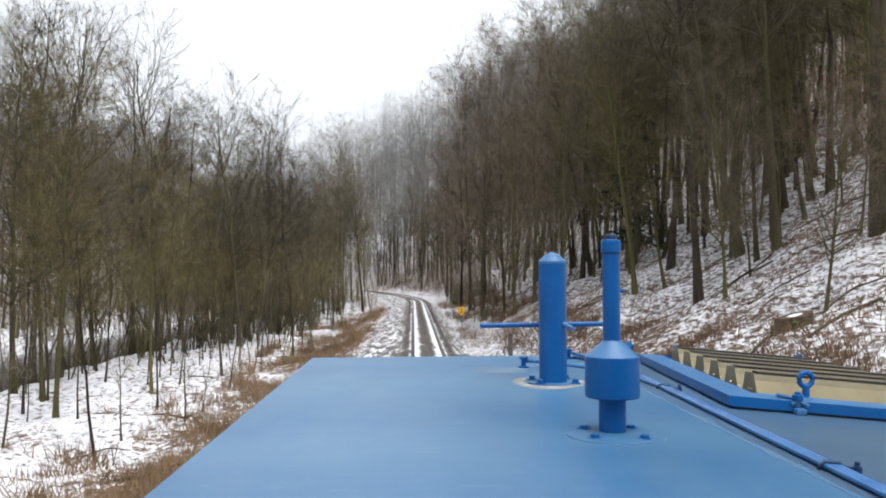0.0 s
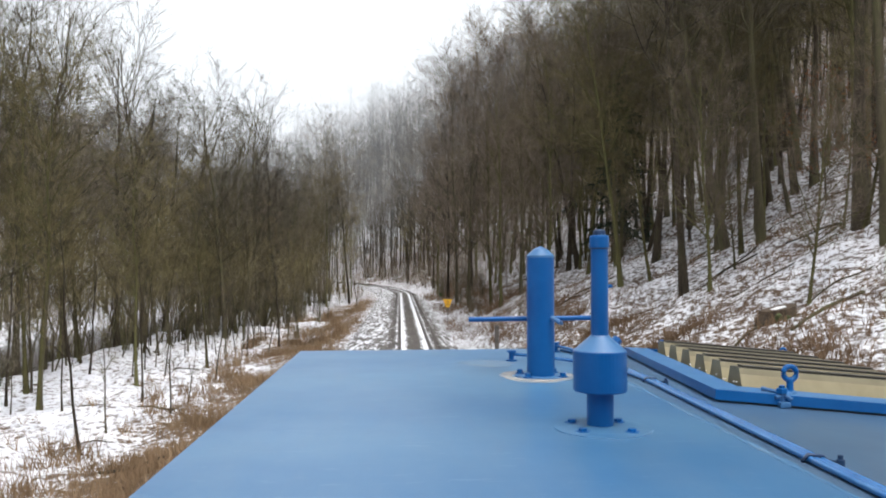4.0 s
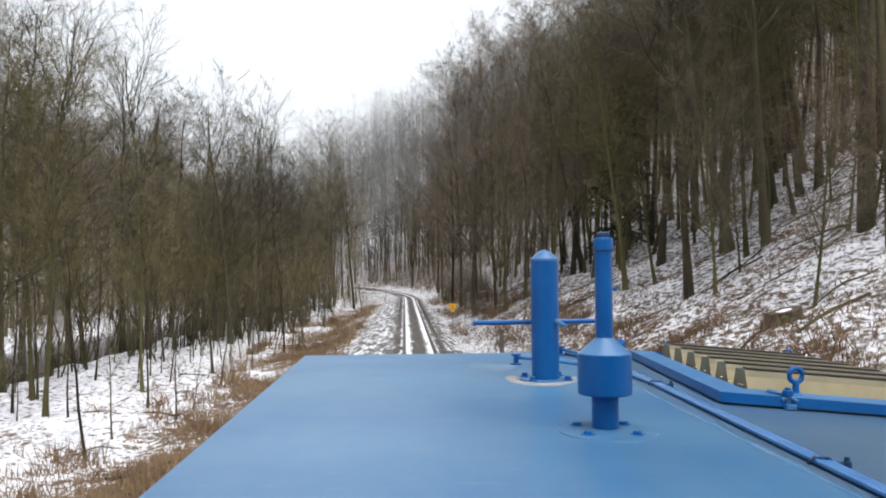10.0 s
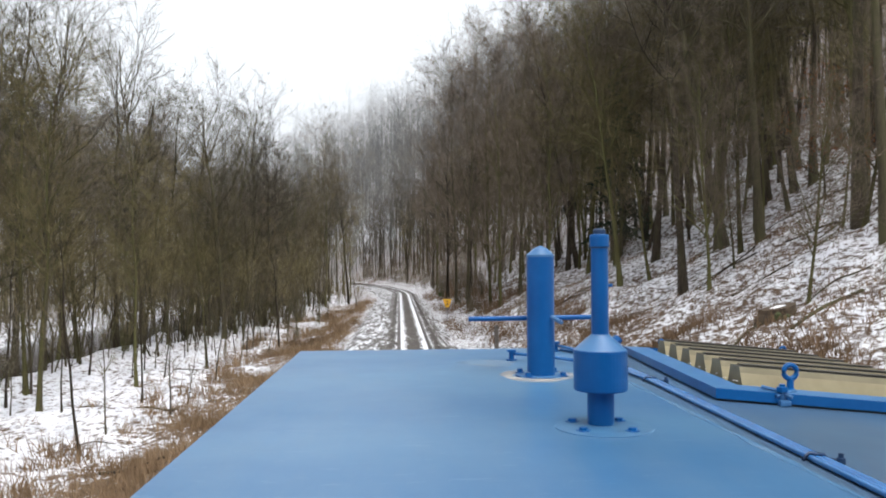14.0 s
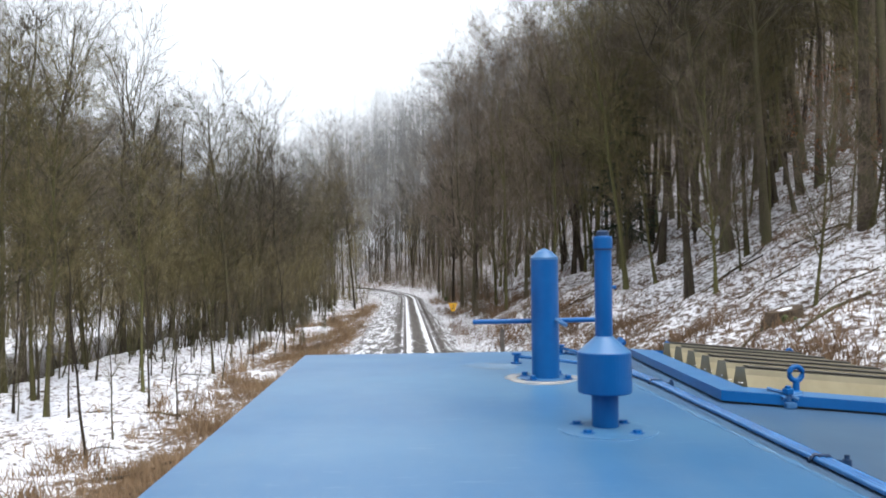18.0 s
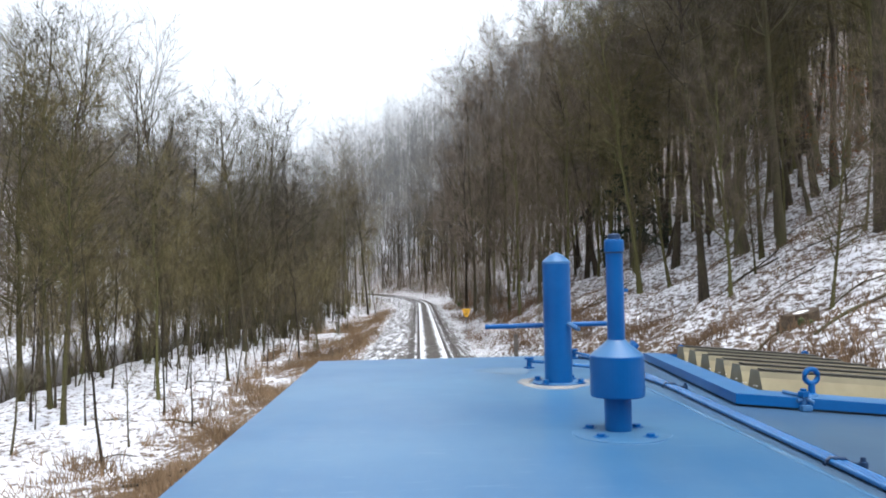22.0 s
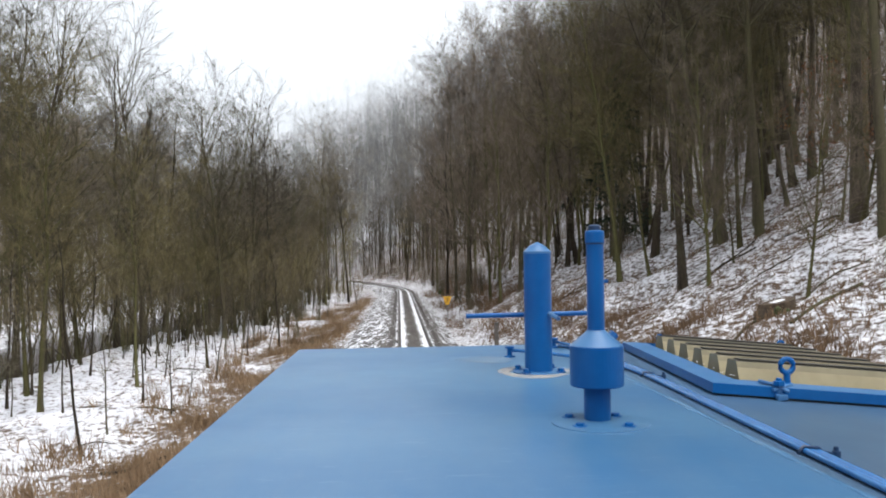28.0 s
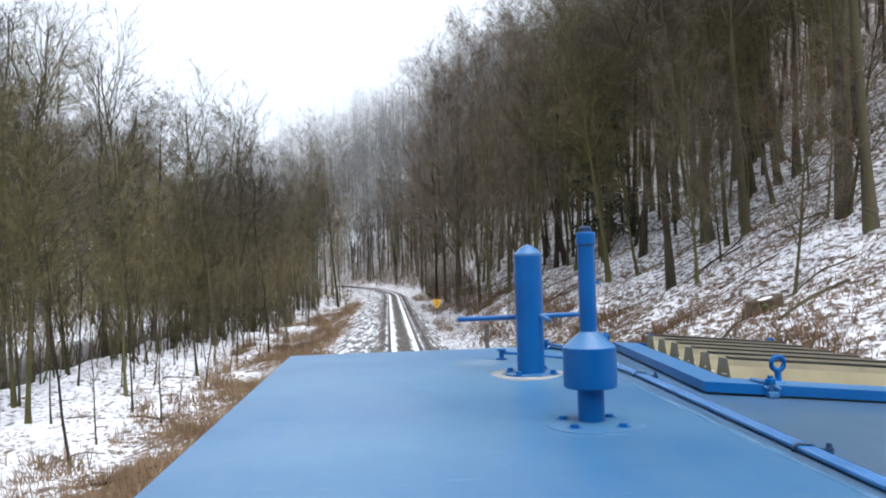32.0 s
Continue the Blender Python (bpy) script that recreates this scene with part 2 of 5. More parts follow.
def ballast_material():
    """Grey ballast between snow bands that lie along both sides of each rail; uv is (across, along) in metres."""
    m, n, l, b = mat("ballast with snow bands", 0.85, spec=0.25)
    uv, sep = n.new("ShaderNodeUVMap"), n.new("ShaderNodeSeparateXYZ")
    uv.uv_map = "lie"
    l.new(uv.outputs[0], sep.inputs[0])
    u = sep.outputs["X"]
    au = math2(n, l, "ABSOLUTE", u, 0)
    stone = ramp(n, l, tex(n, l, 5, 6, 0.85, (1, 0.22, 1)), [(0.38, (0.035, 0.032, 0.030)), (0.65, (0.20, 0.185, 0.17))])
    wob = math2(n, l, "MULTIPLY", math2(n, l, "SUBTRACT", tex(n, l, 2.6, 6, 0.8, (1, 0.25, 1)), 0.5), 1.3)
    near = math2(n, l, "ABSOLUTE", math2(n, l, "SUBTRACT", au, 0.66), 0)
    band = math2(n, l, "SUBTRACT", 0.27, math2(n, l, "ADD", near, wob))
    fleck = math2(n, l, "MULTIPLY", math2(n, l, "SUBTRACT", tex(n, l, 3.2, 6, 0.85, (1, 0.16, 1)), 0.5), 9.0)
    side = math2(n, l, "SUBTRACT", math2(n, l, "ADD", math2(n, l, "MINIMUM", au, 1.9), fleck), 2.02)
    gap = math2(n, l, "SUBTRACT", math2(n, l, "ABSOLUTE", math2(n, l, "SUBTRACT", au, 0.775), 0), math2(n, l, "ADD", math2(n, l, "MULTIPLY", wob, 0.14), 0.088))
    band = math2(n, l, "MAXIMUM", band, math2(n, l, "SUBTRACT", math2(n, l, "MULTIPLY", fleck, 0.5), 0.62))
    band = math2(n, l, "MINIMUM", band, gap)
    snowy = math2(n, l, "MAXIMUM", band, math2(n, l, "MULTIPLY", side, 0.6))
    mask = ramp(n, l, math2(n, l, "ADD", snowy, 0.5), [(0.49, (0, 0, 0)), (0.53, (1, 1, 1))])
    l.new(mixc(n, l, mask, stone, (0.74, 0.76, 0.80)), b.inputs["Base Color"])
    bump(n, l, b, tex(n, l, 9, 5, 0.8), 0.9, 0.06)
    return m


M_BALLAST = ballast_material()


def sleeper_material():
    """Dark timber, snow lying across it beside each rail."""
    m, n, l, b = mat("snowy sleeper timber", 0.85, spec=0.2)
    c, sep = n.new("ShaderNodeTexCoord"), n.new("ShaderNodeSeparateXYZ")
    l.new(c.outputs["Object"], sep.inputs[0])
    geo = n.new("ShaderNodeNewGeometry")
    wn_ = n.new("ShaderNodeTexNoise")
    wn_.inputs["Scale"].default_value, wn_.inputs["Detail"].default_value = 2.6, 6
    l.new(geo.outputs["Position"], wn_.inputs["Vector"])
    au = math2(n, l, "ABSOLUTE", sep.outputs["X"], 0)
    near = math2(n, l, "ABSOLUTE", math2(n, l, "SUBTRACT", au, 0.66), 0)
    wob = math2(n, l, "MULTIPLY", math2(n, l, "SUBTRACT", wn_.outputs["Fac"], 0.5), 1.05)
    gap = math2(n, l, "SUBTRACT", math2(n, l, "ABSOLUTE", math2(n, l, "SUBTRACT", au, 0.775), 0), math2(n, l, "ADD", math2(n, l, "MULTIPLY", wob, 0.14), 0.088))
    band = math2(n, l, "MINIMUM", math2(n, l, "SUBTRACT", 0.77, math2(n, l, "ADD", near, wob)), math2(n, l, "ADD", gap, 0.5))
    mask = ramp(n, l, band, [(0.49, (0, 0, 0)), (0.53, (1, 1, 1))])
    wood = ramp(n, l, tex(n, l, 6, 5, 0.7), [(0.3, (0.030, 0.026, 0.023)), (0.7, (0.11, 0.10, 0.09))])
    l.new(mixc(n, l, mask, wood, (0.80, 0.82, 0.85)), b.inputs["Base Color"])
    bump(n, l, b, tex(n, l, 30, 4, 0.7), 0.4, 0.01)
    return m


M_SLEEPER_SNOW = sleeper_material()


def water_material():
    m, n, l, b = mat("dark river water", 0.12, spec=0.5)
    l.new(ramp(n, l, tex(n, l, 0.4, 3), [(0.3, (0.010, 0.011, 0.009)), (0.7, (0.028, 0.027, 0.020))]), b.inputs["Base Color"])
    bump(n, l, b, tex(n, l, 2.2, 4, 0.6, (1, 0.35, 1)), 0.35, 0.05)
    return m


M_WATER = water_material()


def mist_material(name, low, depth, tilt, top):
    """Glowing half-clear sheet that paints cloud and haze on a far backdrop: clear below, closing to the white of the
    sky above, with a ragged lower edge that climbs to the right.
    """
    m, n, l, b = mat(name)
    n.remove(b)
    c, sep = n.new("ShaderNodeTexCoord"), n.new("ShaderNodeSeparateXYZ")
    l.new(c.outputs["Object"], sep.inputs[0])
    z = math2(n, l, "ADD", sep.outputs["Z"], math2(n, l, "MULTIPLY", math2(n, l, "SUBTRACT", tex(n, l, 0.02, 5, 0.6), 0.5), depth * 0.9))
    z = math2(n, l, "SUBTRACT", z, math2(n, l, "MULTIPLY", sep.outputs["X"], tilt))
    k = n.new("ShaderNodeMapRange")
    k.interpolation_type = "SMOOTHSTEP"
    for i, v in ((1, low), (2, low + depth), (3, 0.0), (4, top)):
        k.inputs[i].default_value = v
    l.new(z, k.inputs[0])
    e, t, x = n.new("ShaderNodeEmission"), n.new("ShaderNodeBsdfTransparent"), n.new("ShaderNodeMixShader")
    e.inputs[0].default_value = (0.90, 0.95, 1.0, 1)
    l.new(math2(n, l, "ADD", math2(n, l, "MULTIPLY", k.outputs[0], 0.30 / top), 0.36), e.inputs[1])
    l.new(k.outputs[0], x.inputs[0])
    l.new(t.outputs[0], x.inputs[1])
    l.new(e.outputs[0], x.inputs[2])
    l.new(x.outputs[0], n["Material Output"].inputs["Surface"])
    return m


# ---- mesh helpers ----


def mesh_of(name, bm, material):
    me = bpy.data.meshes.new(name)
    bm.to_mesh(me)
    bm.free()
    for mm in material if isinstance(material, (list, tuple)) else [material]:
        me.materials.append(mm)
    return me


def part(name, bm, material, parent, label="", smooth=False):
    me = bm if isinstance(bm, bpy.types.Mesh) else mesh_of(name, bm, material)
    if smooth:
        for p in me.polygons:
            p.use_smooth = True
    ob = new(name, me)
    ob.parent = parent
    if label:
        ob["label"] = label
    return ob


def thing(name, label, category, group="", kind="", at=None):
    ob = new(name)
    ob.empty_display_size = 0.2
    if at is not None:
        ob.matrix_basis = at
    return tagged(ob, label, category, group, kind)


def box(bm, x0, x1, y0, y1, z0, z1, bevel=0.0, m=None):
    g = bmesh.ops.create_cube(bm, size=1.0, matrix=Matrix.Translation(((x0 + x1) / 2, (y0 + y1) / 2, (z0 + z1) / 2)) @ Matrix.Diagonal((x1 - x0, y1 - y0, z1 - z0, 1)))
    if bevel:
        bmesh.ops.bevel(bm, geom=list({e for v in g["verts"] for e in v.link_edges}), offset=bevel, segments=2, affect="EDGES", profile=0.6)
    if m is not None:
        bmesh.ops.transform(bm, matrix=m, verts=bm.verts)
    return bm


def lathe(profile, sides=28, at=(0, 0, 0)):
    """A turned body from (radius, height) pairs, closed at both ends."""
    bm = bmesh.new()
    rings = []
    for r, z in profile:
        if r < 1e-5:
            rings.append([bm.verts.new((at[0], at[1], at[2] + z))])
        else:
            rings.append([bm.verts.new((at[0] + r * math.cos(2 * math.pi * i / sides), at[1] + r * math.sin(2 * math.pi * i / sides), at[2] + z)) for i in range(sides)])
    for a, b in zip(rings, rings[1:]):
        for i in range(sides):
            j = (i + 1) % sides
            q = [a[i % len(a)], a[j % len(a)], b[j % len(b)], b[i % len(b)]]
            q = list(dict.fromkeys(q))
            if len(q) > 2:
                bm.faces.new(q)
    for ring, flip in ((rings[0], True), (rings[-1], False)):
        if len(ring) > 2:
            bm.faces.new(ring[::-1] if flip else ring)
    return bm


def tube(points, r, sides=10, closed=False):
    """A round bar along a line of points."""
    bm = bmesh.new()
    P = [Vector(p) for p in points]
    rings = []
    for i, p in enumerate(P):
        a, b = P[max(i - 1, 0)], P[min(i + 1, len(P) - 1)]
        if closed:
            a, b = P[i - 1], P[(i + 1) % len(P)]
        t = (b - a).normalized()
        side = t.cross(Vector((0, 0, 1)))
        side = side.normalized() if side.length > 1e-3 else Vector((1, 0, 0))
        up = side.cross(t)
        rings.append([bm.verts.new(p + r * (math.cos(2 * math.pi * k / sides) * side + math.sin(2 * math.pi * k / sides) * up)) for k in range(sides)])
    pairs = list(zip(rings, rings[1:])) + ([(rings[-1], rings[0])] if closed else [])
    for a, b in pairs:
        for k in range(sides):
            bm.faces.new([a[k], b[k], b[(k + 1) % sides], a[(k + 1) % sides]])
    if not closed:
        bm.faces.new(rings[0])
        bm.faces.new(rings[-1][::-1])
    bmesh.ops.recalc_face_normals(bm, faces=bm.faces)
    return bm


def raw_mesh(name, verts, faces, material, smooth=False):
    """A mesh from an array of places and one or several arrays of corner numbers (triangles or quads)."""
    me = bpy.data.meshes.new(name)
    groups = [np.asarray(f) for f in (faces if isinstance(faces, tuple) else (faces,)) if len(f)]
    V = np.asarray(verts, np.float32)
    me.vertices.add(len(V))
    me.vertices.foreach_set("co", V.reshape(-1))
    corners = np.concatenate([g.reshape(-1) for g in groups]).astype(np.int32)
    sizes = np.concatenate([np.full(len(g), g.shape[1]) for g in groups])
    me.loops.add(len(corners))
    me.loops.foreach_set("vertex_index", corners)
    me.polygons.add(len(sizes))
    me.polygons.foreach_set("loop_start", (np.cumsum(sizes) - sizes).astype(np.int32))
    for mm in material if isinstance(material, (list, tuple)) else [material]:
        me.materials.append(mm)
    me.polygons.foreach_set("use_smooth", np.full(len(sizes), bool(smooth)))
    me.update(calc_edges=True)
    return me


# ---- lie of the land ----
BEND_Y, BEND_R = 108.0, 250.0     # the line runs straight, then swings to the left


def along(x, y):
    """Across and along the track, in metres, for arrays of places."""
    x, y = np.asarray(x, float), np.asarray(y, float)
    r = np.hypot(x + BEND_R, y - BEND_Y)
    a = np.arctan2(y - BEND_Y, x + BEND_R)
    bent = y > BEND_Y
    return np.where(bent, r - BEND_R, x), np.where(bent, BEND_Y + BEND_R * a, y)


def place(u, s):
    u, s = np.asarray(u, float), np.asarray(s, float)
    a = np.maximum(s - BEND_Y, 0) / BEND_R
    return np.where(s > BEND_Y, -BEND_R + (BEND_R + u) * np.cos(a), u), np.where(s > BEND_Y, BEND_Y + (BEND_R + u) * np.sin(a), s)


def smooth01(v, a, b):
    k = np.clip((np.asarray(v, float) - a) / (b - a), 0, 1)
    return k * k * (3 - 2 * k)


def waves(x, y, size, seed):
    """Smooth rolling values between about -1 and 1."""
    rng = np.random.RandomState(seed)
    out = 0
    for i in range(7):
        a, f, p = rng.uniform(0, 6.283), rng.uniform(0.6, 1.9) * 6.283 / size, rng.uniform(0, 6.283)
        out = out + np.sin((x * math.cos(a) + y * math.sin(a)) * f + p)
    return out / 3.2


def river_mid(s):
    return -27 + 9 * smooth01(s, 70, 190)


def height(x, y):
    u, s = along(x, y)
    v = np.maximum(u - 3.4, 0)
    rise = np.where(v < 14, 0.40 * v + 0.0055 * v * v, 6.678 + 0.554 * (v - 14))
    rise = rise * (1 + 0.55 * smooth01(s, 110, 270) * smooth01(u, 8, 40))
    rise = 150 * np.tanh(rise / 150)
    right = -0.75 + rise
    bank = -0.75 - 1.15 * smooth01(-u, 3.6, 8.5)
    d = u - river_mid(s)
    water = -1.5 * (1 - smooth01(np.abs(d), 3.2, 6.5))
    w = np.maximum(-(u - river_mid(s)) - 13, 0)
    left = bank + water + 105 * np.tanh((0.60 * w * smooth01(w, 0, 25)) / 105)
    z = np.where(u > 0, right, left)
    far = smooth01(np.abs(u), 3.5, 9)
    z = z + far * (0.16 * waves(x, y, 3.1, 1) + 0.22 * waves(x, y, 9, 2)) + smooth01(np.abs(u), 14, 60) * 1.6 * waves(x, y, 45, 3)
    return z


def axis(parts):
    out = []
    for a, b, n in parts:
        out += list(np.linspace(a, b, n, endpoint=False))
    return np.array(out + [parts[-1][1]])


gx = axis([(-2500, -420, 6), (-420, -130, 30), (-130, -45, 36), (-45, 30, 125), (30, 110, 40), (110, 420, 30), (420, 2500, 6)])
gy = axis([(-600, -60, 6), (-60, 12, 20), (12, 75, 95), (75, 200, 75), (200, 460, 60), (460, 900, 24), (900, 4000, 6)])
X, Y = np.meshgrid(gx, gy)
Z = height(X, Y)
nx, ny = len(gx), len(gy)
idx = np.arange(nx * ny).reshape(ny, nx)
quads = np.stack([idx[:-1, :-1], idx[:-1, 1:], idx[1:, 1:], idx[1:, :-1]], -1).reshape(-1, 4)
ground_mesh = raw_mesh("ground", np.stack([X, Y, Z], -1).reshape(-1, 3), quads, M_GROUND, True)
U, S = along(X, Y)
grass = smooth01(-U, 3.4, 5) * (1 - smooth01(-U, 7.0, 12)) * np.clip(0.50 + 0.45 * waves(X, Y, 9, 5), 0, 1)
grass = grass * (1 - 0.7 * smooth01(S, 40, 75)) + 0.18 * smooth01(-U, 8, 11) * (1 - smooth01(-U, 16, 20)) * np.clip(waves(X, Y, 7, 55), 0, 1)
brush = (1 - smooth01(S, 195, 220)) * smooth01(U, 3.6, 6.0) * (1 - smooth01(U, 6.0, 13)) * np.clip(0.62 + 0.9 * waves(X, Y, 13, 6), 0, 1)
woods = 0.36 * smooth01(U, 24, 40) + 0.40 * smooth01(-(U - river_mid(S)), 12, 22)
woods = woods * (1 - 0.35 * smooth01(Y, 230, 330)) + 0.16 * smooth01(S, 70, 110) * (1 - smooth01(S, 205, 225)) * smooth01(U, 4, 8) * (1 - smooth01(U, 20, 25))
woods = woods + 0.26 * smooth01(S, 205, 225) * smooth01(U, 3, 6) * (1 - smooth01(U, 20, 25))
woods = woods + smooth01(U, 6, 12) * (1 - smooth01(U, 24, 34)) * np.clip(0.05 + 0.06 * waves(X, Y, 8, 77), 0, 1)
cover = np.clip(0.95 * grass + 0.28 * brush + woods - 0.16 * smooth01(-U, 6, 10), -0.3, 1)
for key, val in (("cover", cover), ("meadow", np.clip(grass * 1.4 + 0.30 * brush, 0, 1))):
    ground_mesh.attributes.new(key, "FLOAT", "POINT").data.foreach_set("value", val.reshape(-1).astype(np.float32))
ground = tagged(new("ground", ground_mesh), "valley floor and hillsides under thin broken snow and dead leaves", "ground", kind="structure")


def ribbon(us, zs, s0, s1, step, name, material, uvname=None):
    ss = np.arange(s0, s1 + step, step)
    V, uvs = [], []
    for i, s in enumerate(ss):
        for u, z in zip(us, zs):
            px, py = place(u, s)
            V.append((float(px), float(py), z))
            uvs.append((u, s))
    k = len(us)
    F = [(i * k + j, i * k + j + 1, (i + 1) * k + j + 1, (i + 1) * k + j) for i in range(len(ss) - 1) for j in range(k - 1)]
    me = raw_mesh(name, V, F, material, True)
    if uvname:
        lay = me.uv_layers.new(name=uvname)
        for lp in me.loops:
            lay.data[lp.index].uv = uvs[lp.vertex_index]
    return me


bed_u = [-4.6, -3.6, -2.9, -1.7, -0.9, 0, 0.9, 1.6, 2.1, 2.9]
bed_z = [-1.15, -0.62, -0.30, -0.18, -0.160, -0.165, -0.160, -0.20, -0.42, -0.95]
tagged(new("track_bed", ribbon(bed_u, bed_z, -40, 330, 1.0, "track_bed", M_BALLAST, "lie")), "grey ballast bed streaked with snow", "track bed", kind="structure")

river_s = np.arange(-60, 330, 4.0)
rv, rf = [], []
for i, s in enumerate(river_s):
    for du in (-7.5, -3, 2, 7.5):
        px, py = place(river_mid(s) + du, s)
        rv.append((float(px), float(py), -2.45))
for i in range(len(river_s) - 1):
    rf += [(i * 4 + j, i * 4 + j + 1, i * 4 + 5 + j, i * 4 + 4 + j) for j in range(3)]
tagged(new("water", raw_mesh("water", rv, rf, M_WATER, True)), "dark slow river between snowy banks", "river", kind="structure")

# glowing sheets painted as cloud on the far hillside; the nearest hazes the woods
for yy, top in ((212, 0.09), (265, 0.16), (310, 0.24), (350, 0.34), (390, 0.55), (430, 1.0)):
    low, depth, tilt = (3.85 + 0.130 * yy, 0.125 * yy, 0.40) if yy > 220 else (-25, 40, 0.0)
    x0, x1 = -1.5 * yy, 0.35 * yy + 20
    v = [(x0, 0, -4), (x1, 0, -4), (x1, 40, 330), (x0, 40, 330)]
    ob = new("mist_glow_sheet", raw_mesh("mist_glow_sheet", v, [(0, 1, 2, 3)], mist_material("glowing cloud and haze", low, depth, tilt, top)))
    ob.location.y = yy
    tagged(ob, "glowing sheet painted as white cloud and haze before the far hill", "backdrop", kind="structure")


# ---- railway track ----
track = thing("railway_track", "single railway track with snow along both rails", "railway track", kind="structure")
prof = [(-0.070, -0.150), (0.070, -0.150), (0.070, -0.135), (0.012, -0.110), (0.012, -0.045), (0.035, -0.030), (0.035, -0.004), (0.028, 0.0), (-0.028, 0.0), (-0.035, -0.004), (-0.035, -0.030), (-0.012, -0.045), (-0.012, -0.110), (-0.070, -0.135)]
for side in (-0.7525, 0.7525):
    ss = np.concatenate([[-40, 0, 60], np.arange(105, 331, 3)])
    V, F, k = [], [], len(prof)
    for s in ss:
        for du, z in prof:
            px, py = place(side + du, s)
            V.append((float(px), float(py), z))
    for i in range(len(ss) - 1):
        F += [(i * k + j, i * k + (j + 1) % k, (i + 1) * k + (j + 1) % k, (i + 1) * k + j) for j in range(k)]
    me = raw_mesh("rail", V, F, [M_RAIL, M_RAILTOP])
    for p in me.polygons:
        if p.index % k == 7:
            p.material_index = 1
    part("rail", me, None, track, "rusty steel rail with a worn head")


# ---- locomotive: the blue hood that the camera looks along ----
ROOF, RIDGE, FALL = 3.40, 0.14, math.tan(radians(5))


def deck(x, lift=0.0):
    return ROOF + lift - FALL * max(x - RIDGE, 0)


loco = thing("locomotive", "blue locomotive hood with weathered flat roof and two exhaust pipes", "locomotive")
bm = bmesh.new()
sec = [(-1.29, 1.15), (-1.29, 3.388), (-1.278, ROOF), (RIDGE, ROOF), (1.72, deck(1.72)), (1.735, deck(1.72) - 0.02), (1.735, 1.15)]
ra = [bm.verts.new((x, -0.45, z)) for x, z in sec]
rb = [bm.verts.new((x, 4.155 + 0.03 * (x + 1.29), z)) for x, z in sec]
for i in range(len(sec)):
    j = (i + 1) % len(sec)
    bm.faces.new([ra[i], rb[i], rb[j], ra[j]])
bm.faces.new(ra)
bm.faces.new(rb[::-1])
bm.faces.ensure_lookup_table()
# right panel takes the copy with the dark woods' reflection painted in
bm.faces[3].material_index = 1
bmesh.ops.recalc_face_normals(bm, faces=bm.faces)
hood = part("hood", bm, [M_ROOF, M_ROOF_SHADED], loco, "pale weathered blue sheet-metal hood")
bm = bmesh.new()
edge = []
for y0 in np.arange(-0.3, 4.1, 0.05):
    e = 0.003 + 0.008 * abs(math.sin(y0 * 6.1) * math.sin(y0 * 17.3))
    edge.append([bm.verts.new((RIDGE + dx, y0, ROOF + dz)) for dx, dz in ((-e - 0.003, 0.0004), (-e, 0.003), (e, 0.0028), (e + 0.003, 0.0002))])
for a, q in zip(edge, edge[1:]):
    for k in range(3):
        bm.faces.new([a[k], a[k + 1], q[k + 1], q[k]])
part("weld_seam", bm, M_SEAM, hood, "pale welded seam along the roof")
# never in view; added tall behind the camera to block the sky there
part("cab", box(bmesh.new(), -1.35, 1.76, -2.6, -0.46, 1.15, 4.45, 0.05), M_BLUE, loco, "plain unseen cab block that keeps skylight off the hood from behind")
part("underframe", box(bmesh.new(), -1.32, 1.40, -3.0, 4.9, 0.86, 1.148, 0.03), M_DARK, loco, "dark underframe")
for wy in (-1.4, 2.6):
    for wx in (-0.7525, 0.7525):
        w = lathe([(0.10, -0.07), (0.45, -0.065), (0.45, 0.06), (0.48, 0.062), (0.48, 0.085), (0.10, 0.09)], 32)
        bmesh.ops.transform(w, matrix=Matrix.Translation((wx, wy, 0.452)) @ Matrix.Rotation(radians(90 if wx < 0 else -90), 4, "Y"), verts=w.verts)
        part("wheel", w, M_DARK, loco)
    part("axle", tube([(-0.72, wy, 0.452), (0.72, wy, 0.452)], 0.08, 12), M_DARK, loco)
    for wx in (-0.55, 0.55):
        part("axle_box", box(bmesh.new(), wx - 0.1, wx + 0.1, wy - 0.14, wy + 0.14, 0.34, 0.9, 0.02), M_DARK, loco)


def hexbolt(parent, x, y, z, r=0.011, hgt=0.012):
    b = lathe([(r * 1.75, 0), (r * 1.75, 0.003), (r * 1.02, 0.0031), (r * 1.02, 0.003 + hgt * 0.85), (r * 0.8, 0.003 + hgt)], 6, (x, y, z))
    return part("bolt", b, M_BLUE, parent)


# first exhaust pipe, nearer the front
ex, ey = -0.170, 3.135
pipe = part("exhaust_pipe", lathe([(0.0565, 0.004), (0.0565, 0.490), (0.0560, 0.497), (0.030, 0.520), (0.006, 0.532), (0, 0.533)], 40, (ex, ey, ROOF)), M_BLUE, loco, "thick blue exhaust pipe with a conical cap", smooth=False)
part("cap", lathe([(0.0572, 0.487), (0.0572, 0.496), (0.031, 0.5205), (0.006, 0.5335), (0, 0.5345)], 40, (ex, ey, ROOF)), M_BLUE_PALE, pipe, "pale conical cap")
part("flange", lathe([(0.105, 0.0), (0.105, 0.006), (0.060, 0.007), (0.05, 0.007)], 36, (ex, ey, ROOF)), M_BLUE_PALE, pipe, "round bolted base plate")
rng = random.Random(4)
bm = bmesh.new()
ringv = []
